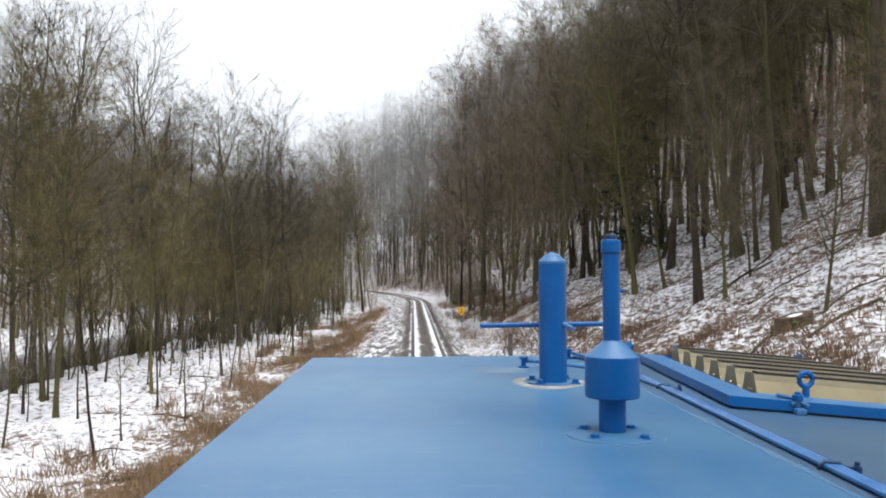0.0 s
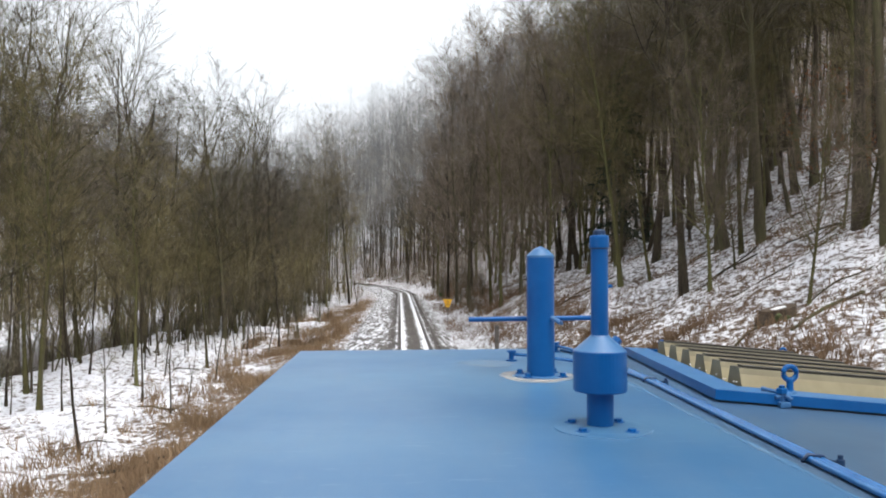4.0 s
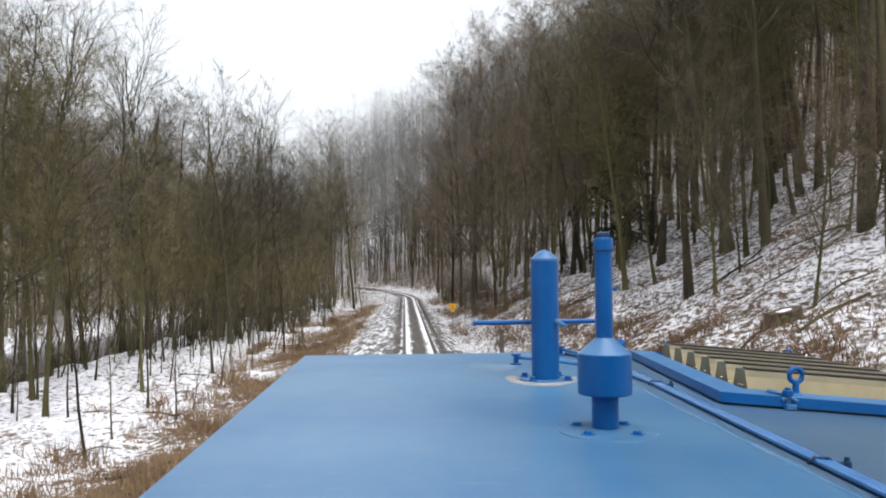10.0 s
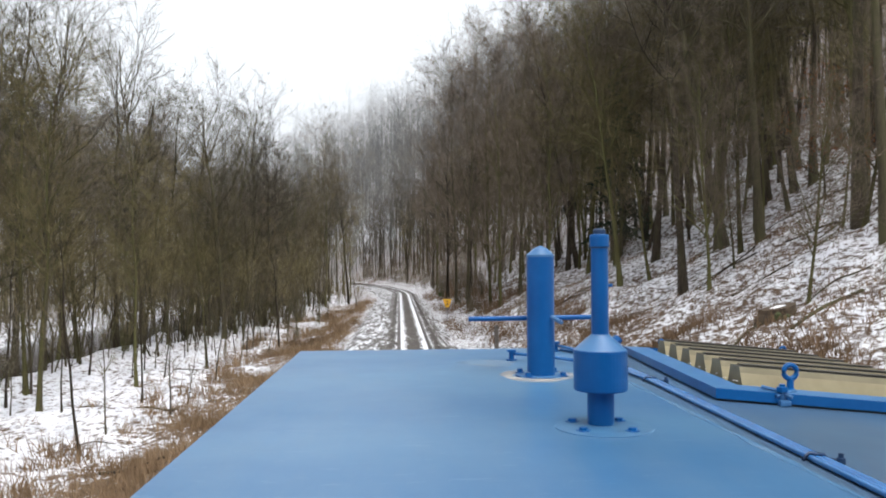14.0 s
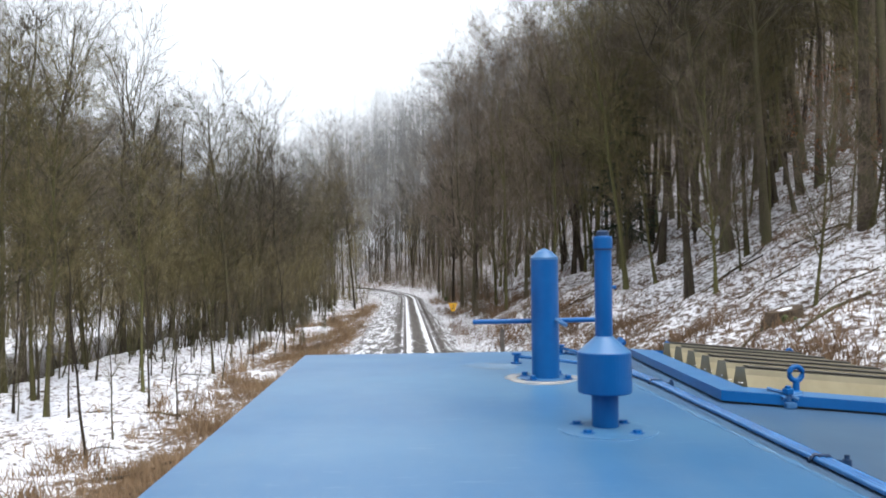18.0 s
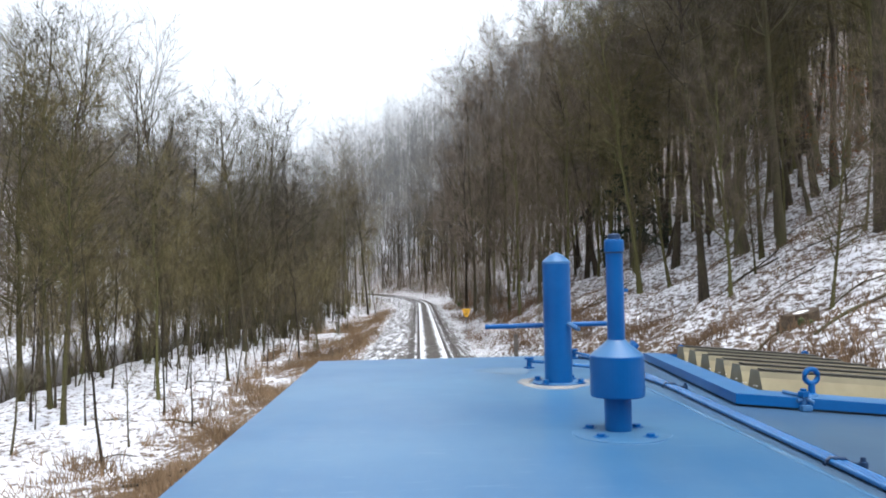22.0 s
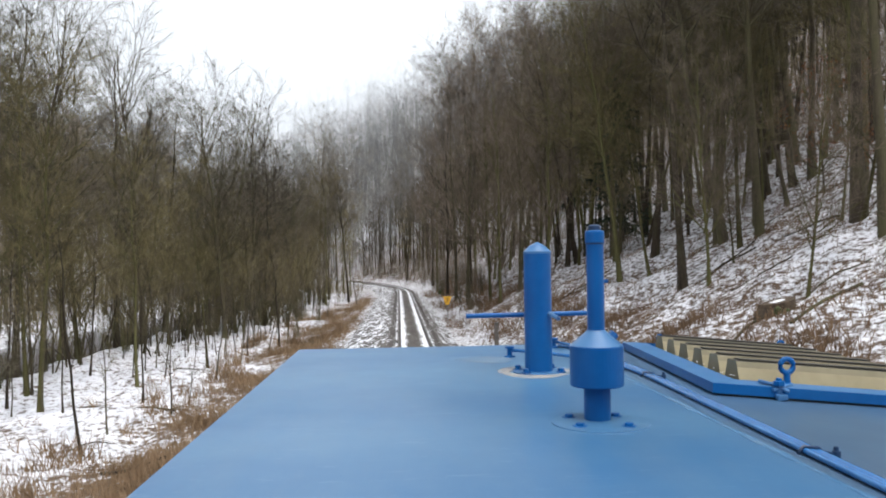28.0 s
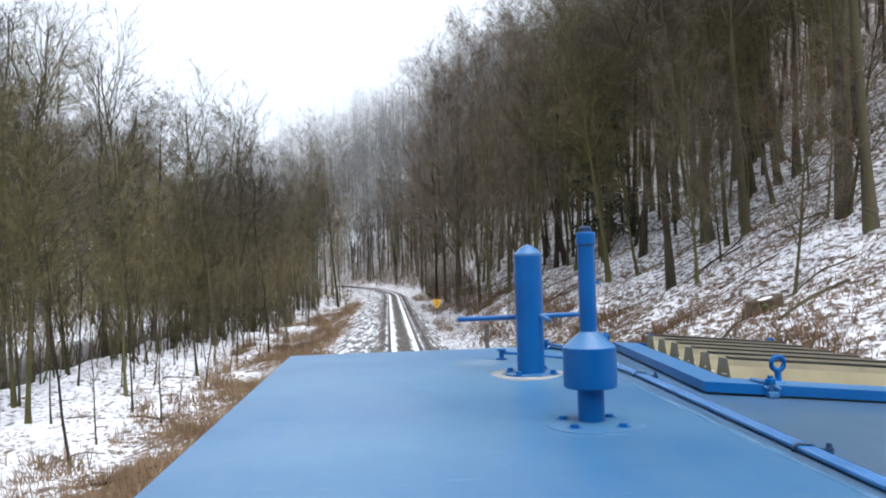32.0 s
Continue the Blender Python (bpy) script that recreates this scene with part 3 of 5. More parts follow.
for i in range(48):
    a = 2 * math.pi * i / 48
    wob = 0.008 * math.sin(3 * a + 1) + rng.uniform(-0.004, 0.004)
    ringv.append([bm.verts.new((ex - 0.012 + r * math.cos(a), ey + r * math.sin(a), ROOF + z)) for r, z in ((0.106, 0.001), (0.112, 0.004), (0.145 + 1.6 * wob, 0.004), (0.160 + 1.8 * wob, 0.0006))])
for i in range(48):
    for j in range(3):
        bm.faces.new([ringv[i][j], ringv[i][j + 1], ringv[(i + 1) % 48][j + 1], ringv[(i + 1) % 48][j]])
bmesh.ops.recalc_face_normals(bm, faces=bm.faces)
part("sealant_ring", bm, M_SEAL, pipe, "smeared beige sealant round the base")
for dx, dy in ((-0.078, 0.055), (-0.062, -0.060), (0.080, -0.058), (0.068, 0.075)):
    hexbolt(pipe, ex + dx, ey + dy, ROOF + 0.006, 0.012, 0.014)
part("rod_clamp", tube([(ex + 0.035, ey - 0.050, 3.645), (ex + 0.062, ey - 0.075, 3.628), (ex + 0.075, ey - 0.05, 3.622)], 0.009, 8), M_BLUE_PALE, pipe, "small clamp lug")
part("cross_rod", tube([(-0.462, ey + 0.072, 3.630), (-0.1, ey + 0.072, 3.633), (0.118, ey + 0.072, 3.635)], 0.0105, 12), M_BLUE, pipe, "thin level blue rod fixed behind the pipe")

# second pipe with a round silencer
vx, vy = -0.183, 2.150
vent = part("vent_pipe", lathe([(0.0375, 0.0), (0.0375, 0.105)], 32, (vx, vy, ROOF)), M_BLUE, loco, "blue breather pipe with a round silencer")
part("silencer", lathe([(0.036, 0.100), (0.0735, 0.100), (0.0755, 0.104), (0.0755, 0.211), (0.0745, 0.214)], 44, (vx, vy, ROOF)), M_BLUE, vent, "round blue silencer can")
# paler than the can's side, its top light is painted in
part("silencer_cone", lathe([(0.0745, 0.214), (0.030, 0.252), (0.026, 0.257)], 44, (vx, vy, ROOF)), M_BLUE_PALE, vent, "sloping pale top of the can", smooth=False)
part("upper_pipe", lathe([(0.0245, 0.250), (0.0245, 0.505)], 32, (vx, vy, ROOF)), M_BLUE, vent, "narrow upper pipe")
part("collar", lathe([(0.0245, 0.503), (0.0275, 0.505), (0.0275, 0.534), (0.0255, 0.539), (0.0175, 0.540)], 32, (vx, vy, ROOF)), M_BLUE, vent, "stepped collar")
part("cap", lathe([(0.0178, 0.5395), (0.0178, 0.552), (0.012, 0.556), (0, 0.557)], 32, (vx, vy, ROOF)), M_BLUE_DARK, vent, "sooty dark cap")
part("dark_ring", lathe([(0.0250, 0.500), (0.0262, 0.5005), (0.0262, 0.5035), (0.0250, 0.504)], 32, (vx, vy, ROOF)), M_BLUE_DARK, vent, "dark ring under the collar")
plug = tube([(vx + 0.040, vy + 0.02, ROOF + 0.222), (vx + 0.060, vy + 0.025, ROOF + 0.244)], 0.014, 6)
part("drain_plug", plug, M_BLUE, vent, "hexagonal plug on the shoulder of the can")
part("side_pin", tube([(vx + 0.02, vy, 3.795), (vx + 0.036, vy, 3.795)], 0.005, 8), M_BLUE, vent)
part("flange", lathe([(0.136, 0.0), (0.135, 0.003), (0.100, 0.005), (0.045, 0.005), (0.03, 0.005)], 44, (vx, vy - 0.03, ROOF)), M_ROOF, vent, "wide round base plate painted over")
for bx, by in ((-0.256, 2.186), (-0.121, 2.186), (-0.253, 2.064), (-0.122, 2.050)):
    hexbolt(vent, bx, by, ROOF + 0.003, 0.012, 0.008)
bm = bmesh.new()
for (cx, cy, rx, ry) in ((-0.335, 3.56, 0.13, 0.12),):
    vs = [bm.verts.new((cx + rx * (1 + 0.18 * math.sin(3 * a + cx) + 0.1 * math.sin(7 * a)) * math.cos(a), cy + ry * (1 + 0.2 * math.sin(2 * a + cy)) * math.sin(a), ROOF + 0.0008)) for a in np.linspace(0, 2 * math.pi, 28, endpoint=False)]
    bm.faces.new(vs)
part("dust_stain", bm, M_STAIN, hood, "faint dusty stain on the roof")

# thin pipes along the roof
lines = [
    [(-0.215, 3.66, 0.032), (-0.10, 3.59, 0.030), (0.02, 3.50, 0.022), (0.14, 3.40, 0.013), (0.203, 3.27, 0.010), (0.228, 3.02, 0.010), (0.210, 2.2, 0.010), (0.193, 1.5, 0.010), (0.17, -0.3, 0.01)],
    [(0.075, 4.03, 0.032), (0.13, 3.92, 0.026), (0.19, 3.68, 0.014), (0.232, 3.36, 0.010), (0.243, 3.05, 0.010), (0.225, 2.2, 0.010), (0.208, 1.5, 0.010), (0.185, -0.3, 0.01)],
    [(0.10, 4.02, 0.010), (0.16, 3.90, 0.010), (0.212, 3.66, 0.010), (0.252, 3.36, 0.010), (0.258, 3.05, 0.010), (0.240, 2.2, 0.010), (0.223, 1.5, 0.010), (0.200, -0.3, 0.010)],
]
pipes = new("pipe_run")
pipes.parent = loco
pipes["label"] = "bundle of thin blue pipes clipped to the roof"
for ln in lines:
    part("thin_pipe", tube([(x, y, deck(x, lift)) for x, y, lift in ln], 0.0078, 10), M_PIPE, pipes, smooth=True)
for cx, cy in ((-0.215, 3.66), (0.075, 4.03)):
    c = lathe([(0.026, 0), (0.026, 0.006), (0.012, 0.007), (0.012, 0.040), (0.022, 0.041), (0.022, 0.050), (0.008, 0.052)], 16, (cx, cy, deck(cx)))
    part("pipe_post", c, M_BLUE, pipes)
for cy, cx in ((2.985, 0.242), (1.735, 0.214), (0.8, 0.2)):
    strap = [(cx - 0.034, 0.002), (cx - 0.027, 0.012), (cx - 0.020, 0.0195), (cx + 0.016, 0.0195), (cx + 0.026, 0.010), (cx + 0.060, 0.006)]
    part("pipe_clip", tube([(x, cy, deck(x, z)) for x, z in strap], 0.0042, 8), M_BLUE_DARK, pipes, "dark strap over the pipes", smooth=True)
    part("clip_screw", lathe([(0.010, 0), (0.010, 0.014), (0.006, 0.015), (0.006, 0.024), (0, 0.025)], 10, (cx + 0.058, cy, deck(cx + 0.056))), M_BLUE_DARK, pipes)

# radiator opening with standing shutters
NL, FL, NR, FR = (0.340, 2.605), (0.462, 4.10), (1.42, 2.56), (1.42, 4.06)


def rim(a, b, name):
    """One bevelled bar of the frame, from corner a to corner b, mitred inwards."""
    (ax, ay, aix, aiy), (bx, by, bix, biy) = a, b
    m = bmesh.new()
    low = [(ax, ay, 0.008), (bx, by, 0.008), (bix, biy, 0.008), (aix, aiy, 0.008)]
    top = [(ax * 0.98 + aix * 0.02, ay * 0.98 + aiy * 0.02, 0.043), (bx * 0.98 + bix * 0.02, by * 0.98 + biy * 0.02, 0.043), (bix, biy, 0.050), (aix, aiy, 0.050)]
    v = [m.verts.new((x, y, deck(x, z + 0.001))) for x, y, z in low + top]
    faces = [m.faces.new([v[i], v[(i + 1) % 4], v[4 + (i + 1) % 4], v[4 + i]]) for i in range(4)]
    m.faces.new(v[:4][::-1])
    # top of the bar in the paler, lit blue; sides stay dark
    t = m.faces.new(v[4:])
    t.material_index = 1
    bmesh.ops.recalc_face_normals(m, faces=m.faces)
    return part(name, m, [M_BLUE, M_BLUE_PALE], frame_box)


frame_box = new("radiator_frame")
frame_box.parent = loco
frame_box["label"] = "bevelled blue radiator frame with open shutters"
cn = [(*NL, NL[0] + 0.115, NL[1] + 0.085), (*NR, NR[0] - 0.06, NR[1] + 0.085), (*FR, FR[0] - 0.06, FR[1] - 0.05), (*FL, FL[0] + 0.115, FL[1] - 0.05)]
for i in range(4):
    rim(cn[i], cn[(i + 1) % 4], "frame_bar")
# dark strips added below the bars to draw the shadow gap
for i in range(4):
    a, b = cn[i], cn[(i + 1) % 4]
    m = bmesh.new()
    quad = [(a[0] * 0.85 + a[2] * 0.15, a[1] * 0.85 + a[3] * 0.15), (b[0] * 0.85 + b[2] * 0.15, b[1] * 0.85 + b[3] * 0.15), (b[2], b[3]), (a[2], a[3])]
    v = [m.verts.new((x, y, deck(x, z))) for z in (0.0005, 0.0085) for x, y in quad]
    for j in range(4):
        m.faces.new([v[j], v[(j + 1) % 4], v[4 + (j + 1) % 4], v[4 + j]])
    m.faces.new(v[:4][::-1])
    m.faces.new(v[4:])
    part("shadow_strip", m, M_DARK, frame_box, "dark strip painting the shadow gap under the frame")
m = bmesh.new()
m.faces.new([m.verts.new((c[2], c[3], deck(c[2], 0.006))) for c in cn])
part("radiator_core", m, M_DARK, frame_box, "dark radiator core under the shutters")
for i in range(6):
    fx, fy = 0.515 + 0.0145 * i, 2.775 + 0.204 * i
    m = bmesh.new()
    x1 = 1.30 - 0.006 * i
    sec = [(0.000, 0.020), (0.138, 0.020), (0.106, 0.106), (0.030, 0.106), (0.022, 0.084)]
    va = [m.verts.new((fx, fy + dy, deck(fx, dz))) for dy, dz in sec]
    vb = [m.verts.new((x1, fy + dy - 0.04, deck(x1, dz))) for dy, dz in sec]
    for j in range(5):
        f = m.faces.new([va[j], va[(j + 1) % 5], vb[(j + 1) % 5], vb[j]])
        # top face takes the khaki with the lip's shadow in its colour
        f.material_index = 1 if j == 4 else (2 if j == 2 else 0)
    m.faces.new(va)
    m.faces.new(vb)
    bmesh.ops.recalc_face_normals(m, faces=m.faces)
    sl = part("shutter_slat", m, [M_KHAKI, M_CREAM, M_KHAKI_SHADE], frame_box, "cream-faced shutter slat with khaki edges")
    m = bmesh.new()
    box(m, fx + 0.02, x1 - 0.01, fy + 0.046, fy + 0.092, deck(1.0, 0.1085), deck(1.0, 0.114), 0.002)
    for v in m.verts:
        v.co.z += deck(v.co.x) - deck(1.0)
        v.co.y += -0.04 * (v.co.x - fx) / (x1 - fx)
    part("slat_rib", m, M_KHAKI_SHADE, sl)


crumb_rng = random.Random(12)
for i in range(9):
    k = crumb_rng.random()
    x, y = 0.500 + 0.075 * k + crumb_rng.uniform(-0.012, 0.012), 2.74 + 1.0 * k
    m = bmesh.new()
    bmesh.ops.create_icosphere(m, subdivisions=1, radius=crumb_rng.uniform(0.002, 0.0042), matrix=Matrix.Translation((x - 0.012, y, deck(x, 0.053))) @ Matrix.Diagonal((1.3, 1.0, 0.7, 1)))
    tagged(new("snow_crumb", mesh_of("snow_crumb", m, M_SNOW)), "small crumb of frozen snow beside the shutters", "snow", "snow crumbs on the frame")


def eyebolt(x, y, z, turn, size=1.0):
    ring = [(0.0245 * math.cos(a), 0, 0.068 + 0.0245 * math.sin(a)) for a in np.linspace(0, 2 * math.pi, 24, endpoint=False)]
    m = Matrix.Translation((x, y, z)) @ Matrix.Rotation(turn, 4, "Z") @ Matrix.Scale(size, 4)
    b = tube(ring, 0.0095, 10, True)
    bmesh.ops.transform(b, matrix=m, verts=b.verts)
    e = part("eyebolt", b, M_BLUE, frame_box, "blue lifting eyebolt", smooth=True)
    s = lathe([(0.019, 0), (0.019, 0.006), (0.0125, 0.009), (0.0115, 0.043)], 16)
    bmesh.ops.transform(s, matrix=m, verts=s.verts)
    part("shank", s, M_BLUE, e)


eyebolt(0.645, 2.68, deck(0.645, 0.045), 0.05)
eyebolt(0.66, 4.075, deck(0.66, 0.042), 0.3, 0.6)
eyebolt(1.32, 4.05, deck(1.32, 0.042), 0.2, 0.75)
for pts in ([(0.520, 2.640, 0.057), (0.560, 2.612, 0.052), (0.600, 2.578, 0.034)], [(0.642, 2.640, 0.050), (0.590, 2.606, 0.043), (0.548, 2.592, 0.034)]):
    part("latch_arm", tube([(x, y, deck(x, z)) for x, y, z in pts], 0.0065, 8), M_BLUE_PALE, frame_box)
part("latch_bolt", tube([(0.575, 2.600, deck(0.575, 0.004)), (0.575, 2.600, deck(0.575, 0.062))], 0.010, 10), M_BLUE_PALE, frame_box)
part("latch_nut", lathe([(0.020, 0), (0.020, 0.016), (0.011, 0.018), (0.011, 0.026)], 6, (0.575, 2.600, deck(0.575, 0.050))), M_BLUE, frame_box)
part("latch_base", box(bmesh.new(), 0.557, 0.595, 2.575, 2.602, deck(0.58, 0.001), deck(0.58, 0.022), 0.005), M_BLUE_PALE, frame_box)

# ---- plants ----


def ribs(P, W, rs):
    """Flat twigs: m lines of k points with half widths, each a strip facing a chance direction and ending in a point."""
    m, k, _ = P.shape
    d = P[:, -1] - P[:, 0]
    n = rs.normal(size=(m, 3))
    side = np.cross(d, n)
    side /= np.linalg.norm(side, axis=1, keepdims=True) + 1e-9
    B, w = P[:, :-1], W[:, :-1]
    pairs = np.stack([B - side[:, None] * w[..., None], B + side[:, None] * w[..., None]], 2).reshape(m, -1, 3)
    V = np.concatenate([pairs, P[:, -1:]], 1).reshape(-1, 3)
    o = (np.arange(m) * (2 * k - 1))[:, None]
    q = o + (np.arange(k - 2) * 2)[None]
    return V, (np.stack([q, q + 1, q + 3, q + 2], -1).reshape(-1, 4), o + np.array([[2 * k - 4, 2 * k - 3, 2 * k - 2]]))


def round_ribs(P, W, n):
    m, k, _ = P.shape
    d = P[:, -1] - P[:, 0]
    d /= np.linalg.norm(d, axis=1, keepdims=True) + 1e-9
    ref = np.where(np.abs(d[:, 2:3]) > 0.8, [[1.0, 0, 0]], [[0, 0, 1.0]])
    a = np.cross(d, ref)
    a /= np.linalg.norm(a, axis=1, keepdims=True)
    c = np.cross(d, a)
    th = np.arange(n) * 2 * math.pi / n
    ring = a[:, None, None] * np.cos(th)[None, None, :, None] + c[:, None, None] * np.sin(th)[None, None, :, None]
    V = (P[:, :, None] + ring * W[:, :, None, None]).reshape(-1, 3)
    base = (np.arange(m) * k * n)[:, None, None] + (np.arange(k - 1) * n)[None, :, None]
    j, jn = np.arange(n)[None, None], ((np.arange(n) + 1) % n)[None, None]
    return V, (np.stack(np.broadcast_arrays(base + j, base + jn, base + n + jn, base + n + j), -1).reshape(-1, 4), np.zeros((0, 3), int))


def sprout(P, W, per, t0, length, angle, up, k, rs, thin=0.5):
    """Side shoots from every line in P."""
    m, kk, _ = P.shape
    t = rs.uniform(t0, 1.0, (m, per))
    f = t * (kk - 1)
    i = np.minimum(f.astype(int), kk - 2)
    fr = (f - i)[..., None]
    rows = np.arange(m)[:, None]
    start = P[rows, i] * (1 - fr) + P[rows, i + 1] * fr
    dirs = P[rows, i + 1] - P[rows, i]
    dirs /= np.linalg.norm(dirs, axis=-1, keepdims=True) + 1e-9
    r = rs.normal(size=dirs.shape)
    r -= (r * dirs).sum(-1, keepdims=True) * dirs
    r /= np.linalg.norm(r, axis=-1, keepdims=True) + 1e-9
    d = dirs * math.cos(angle) + r * math.sin(angle)
    whole = np.linalg.norm(P[:, -1] - P[:, 0], axis=-1)[:, None]
    L = length * whole * (1.15 - 0.65 * t) * rs.uniform(0.65, 1.3, t.shape)
    start, d, L = start.reshape(-1, 3), d.reshape(-1, 3), L.reshape(-1)
    steps = np.linspace(0, 1, k)[None, :, None]
    bend = rs.normal(scale=0.16, size=(len(L), 3))
    Q = start[:, None] + d[:, None] * L[:, None, None] * steps + (bend[:, None] + np.array([0, 0, up])) * L[:, None, None] * steps ** 2
    w0 = ((W[rows, i] * (1 - fr[..., 0]) + W[rows, i + 1] * fr[..., 0]) * thin).reshape(-1)
    return Q, w0[:, None] * np.linspace(1.0, 0.35, k)[None]


def join(parts_):
    V, Q, T, o = [], [], [], 0
    for v, (q, t) in parts_:
        V.append(v)
        Q.append(q + o)
        T.append(t + o)
        o += len(v)
    return np.concatenate(V), (np.concatenate(Q), np.concatenate(T))


def tree_meshes(seed, H, r, clear, limbs, reach, rise, bark, twig, lean=0.04, subs=5, tw=5, fine=3, up=0.25, fat=1.0, leaves=0, limb=0.5, crook=0.10, crown=0.55, solid=False, taper=0.93):
    """Trunk with limbs, and a crown of twigs, for one kind of bare tree."""
    rs = np.random.RandomState(seed)
    k = 9
    t = np.linspace(0, 1, k)
    sway = np.cumsum(rs.normal(scale=0.012 * H, size=(k, 2)), 0) * t[:, None]
    ang = rs.uniform(0, 6.28)
    T = np.stack([sway[:, 0] + lean * H * t ** 1.4 * math.cos(ang), sway[:, 1] + lean * H * t ** 1.4 * math.sin(ang), -0.4 + (H + 0.4) * t], 1)[None]
    TW = (r * (1 - taper * t ** 0.9))[None]
    TW[0, 0] *= 1.45
    tt = np.sort(rs.uniform(clear, 0.97, limbs))
    az = np.cumsum(rs.uniform(1.7, 3.0, limbs))
    el = rise + 0.5 * (tt - clear) + rs.normal(scale=0.14, size=limbs)
    h = (tt - clear) / (1 - clear)
    L = reach * H * np.sqrt(np.maximum(1 - ((h - (1 - crown)) / np.where(h > 1 - crown, crown + 0.06, 1.6 * (1 - crown))) ** 2, 0.03)) * rs.uniform(0.65, 1.2, limbs)
    f = tt * (k - 1)
    i = np.minimum(f.astype(int), k - 2)
    fr = (f - i)[:, None]
    st = T[0, i] * (1 - fr) + T[0, i + 1] * fr
    d = np.stack([np.cos(az) * np.cos(el), np.sin(az) * np.cos(el), np.sin(el)], 1)
    s5 = np.linspace(0, 1, 5)[None, :, None]
    bend = rs.normal(scale=crook, size=(limbs, 3)) + np.array([0, 0, up * 0.6])
    B = st[:, None] + d[:, None] * L[:, None, None] * s5 + bend[:, None] * L[:, None, None] * s5 ** 2 + rs.normal(scale=crook * 0.3, size=(limbs, 5, 3)) * L[:, None, None] * s5
    w = (TW[0, i] * limb)[:, None] * np.linspace(1, 0.30, 5)[None]
    C, cw = sprout(B, w, subs, 0.20, 0.50, 0.80, up * 0.4, 4, rs, 0.62)
    D, dw = sprout(C, cw, tw, 0.05, 0.62, 0.7, up * 0.4, 3, rs, 0.6)
    dw = np.maximum(dw, 0.006 * fat)
    trunk = round_ribs(T, TW, 8) if leaves else join([round_ribs(T, TW, 8), round_ribs(B, w, 4)])
    cw = np.maximum(cw, 0.008 * fat)
    bits = [ribs(D, dw, rs)] if solid else [ribs(C, cw, rs), ribs(D, dw, rs)]
    if solid:
        trunk = join([trunk, round_ribs(C, cw, 3)])
    if fine:
        E, ew = sprout(D, dw, fine, 0.0, 1.05, 0.65, up * 0.3, 2, rs, 0.7)
        bits.append(ribs(E, np.maximum(ew, 0.0045 * fat), rs))
    crown = join(bits)
    out = [("trunk", raw_mesh("trunk", *trunk, bark, True)), ("crown", raw_mesh("crown", *crown, twig))]
    if leaves:
        out += [("limb", raw_mesh("limb", *round_ribs(B[q:q + 1], w[q:q + 1], 4), bark, True)) for q in range(limbs)]
        pick = C.reshape(-1, 3)[rs.randint(0, C.shape[0] * C.shape[1], leaves)] + rs.normal(scale=0.25, size=(leaves, 3))
        a, b = rs.normal(size=(2, leaves, 3)) * 0.045
        V = np.stack([pick - a, pick + b, pick + a, pick - b], 1).reshape(-1, 3)
        out.append(("foliage", raw_mesh("foliage", V, np.arange(leaves * 4).reshape(-1, 4), M_LEAF)))
    return out


def shrub_meshes(seed, H, stems, twig, spread=0.35, fat=1.0):
    """Many thin stems from one stool."""
    rs = np.random.RandomState(seed)
    az, sp = rs.uniform(0, 6.28, stems), rs.uniform(0.05, spread, stems)
    hh = H * rs.uniform(0.55, 1.05, stems)
    st = np.stack([rs.normal(scale=0.16 * H / 4, size=stems), rs.normal(scale=0.16 * H / 4, size=stems), np.full(stems, -0.3)], 1)
    t = np.linspace(0, 1, 7)[None, :, None]
    d = np.stack([np.cos(az) * sp, np.sin(az) * sp, np.ones(stems)], 1)
    B = st[:, None] + d[:, None] * hh[:, None, None] * t + rs.normal(scale=0.03, size=(stems, 7, 3)) * hh[:, None, None] * t
    w = (0.012 * H / 2 * rs.uniform(0.5, 1.2, stems))[:, None] * np.linspace(1, 0.2, 7)[None]
    C, cw = sprout(B, w, 9, 0.2, 0.30, 0.5, 0.12, 3, rs, 0.6)
    D, dw = sprout(C, cw, 5, 0.15, 0.5, 0.6, 0.1, 2, rs, 0.7)
    return [("stool", raw_mesh("stool", *round_ribs(B, w, 5), M_MOSS, True)),
            ("crown", raw_mesh("crown", *join([ribs(C, np.maximum(cw, 0.006 * fat), rs), ribs(D, np.maximum(dw, 0.0045 * fat), rs)]), twig))]


def spruce_meshes(seed, H):
    rs = np.random.RandomState(seed)
    T = np.stack([np.zeros(6), np.zeros(6), np.linspace(-0.4, H, 6)], 1)[None]
    n = 150
    t = np.sort(rs.uniform(0.12, 0.99, n))
    az = rs.uniform(0, 6.28, n)
    L = (0.05 + 0.20 * (1 - t)) * H * rs.uniform(0.7, 1.1, n)
    st = np.stack([np.zeros(n), np.zeros(n), t * H], 1)
    d = np.stack([np.cos(az), np.sin(az), np.full(n, -0.12)], 1)
    s4 = np.linspace(0, 1, 4)[None, :, None]
    B = st[:, None] + d[:, None] * L[:, None, None] * s4 + np.array([0, 0, -0.12]) * L[:, None, None] * s4 ** 2
    w = np.full((n, 4), 0.03) * np.linspace(1, 0.3, 4)[None]
    C, cw = sprout(B, w, 14, 0.1, 0.30, 0.9, -0.35, 2, rs)
    return [("trunk", raw_mesh("trunk", *round_ribs(T, (0.17 * (1 - 0.9 * np.linspace(0, 1, 6)))[None], 8), M_BARK, True)),
            ("crown", raw_mesh("crown", *join([ribs(B, w * 2, rs), ribs(C, np.full(cw.shape, 0.075), rs)]), M_NEEDLE))]


def stand_of(name, meshes, label, category, group=""):
    root = thing(name, label, category, group)
    for nm, me in meshes:
        part(nm, me, None, root)
    return root


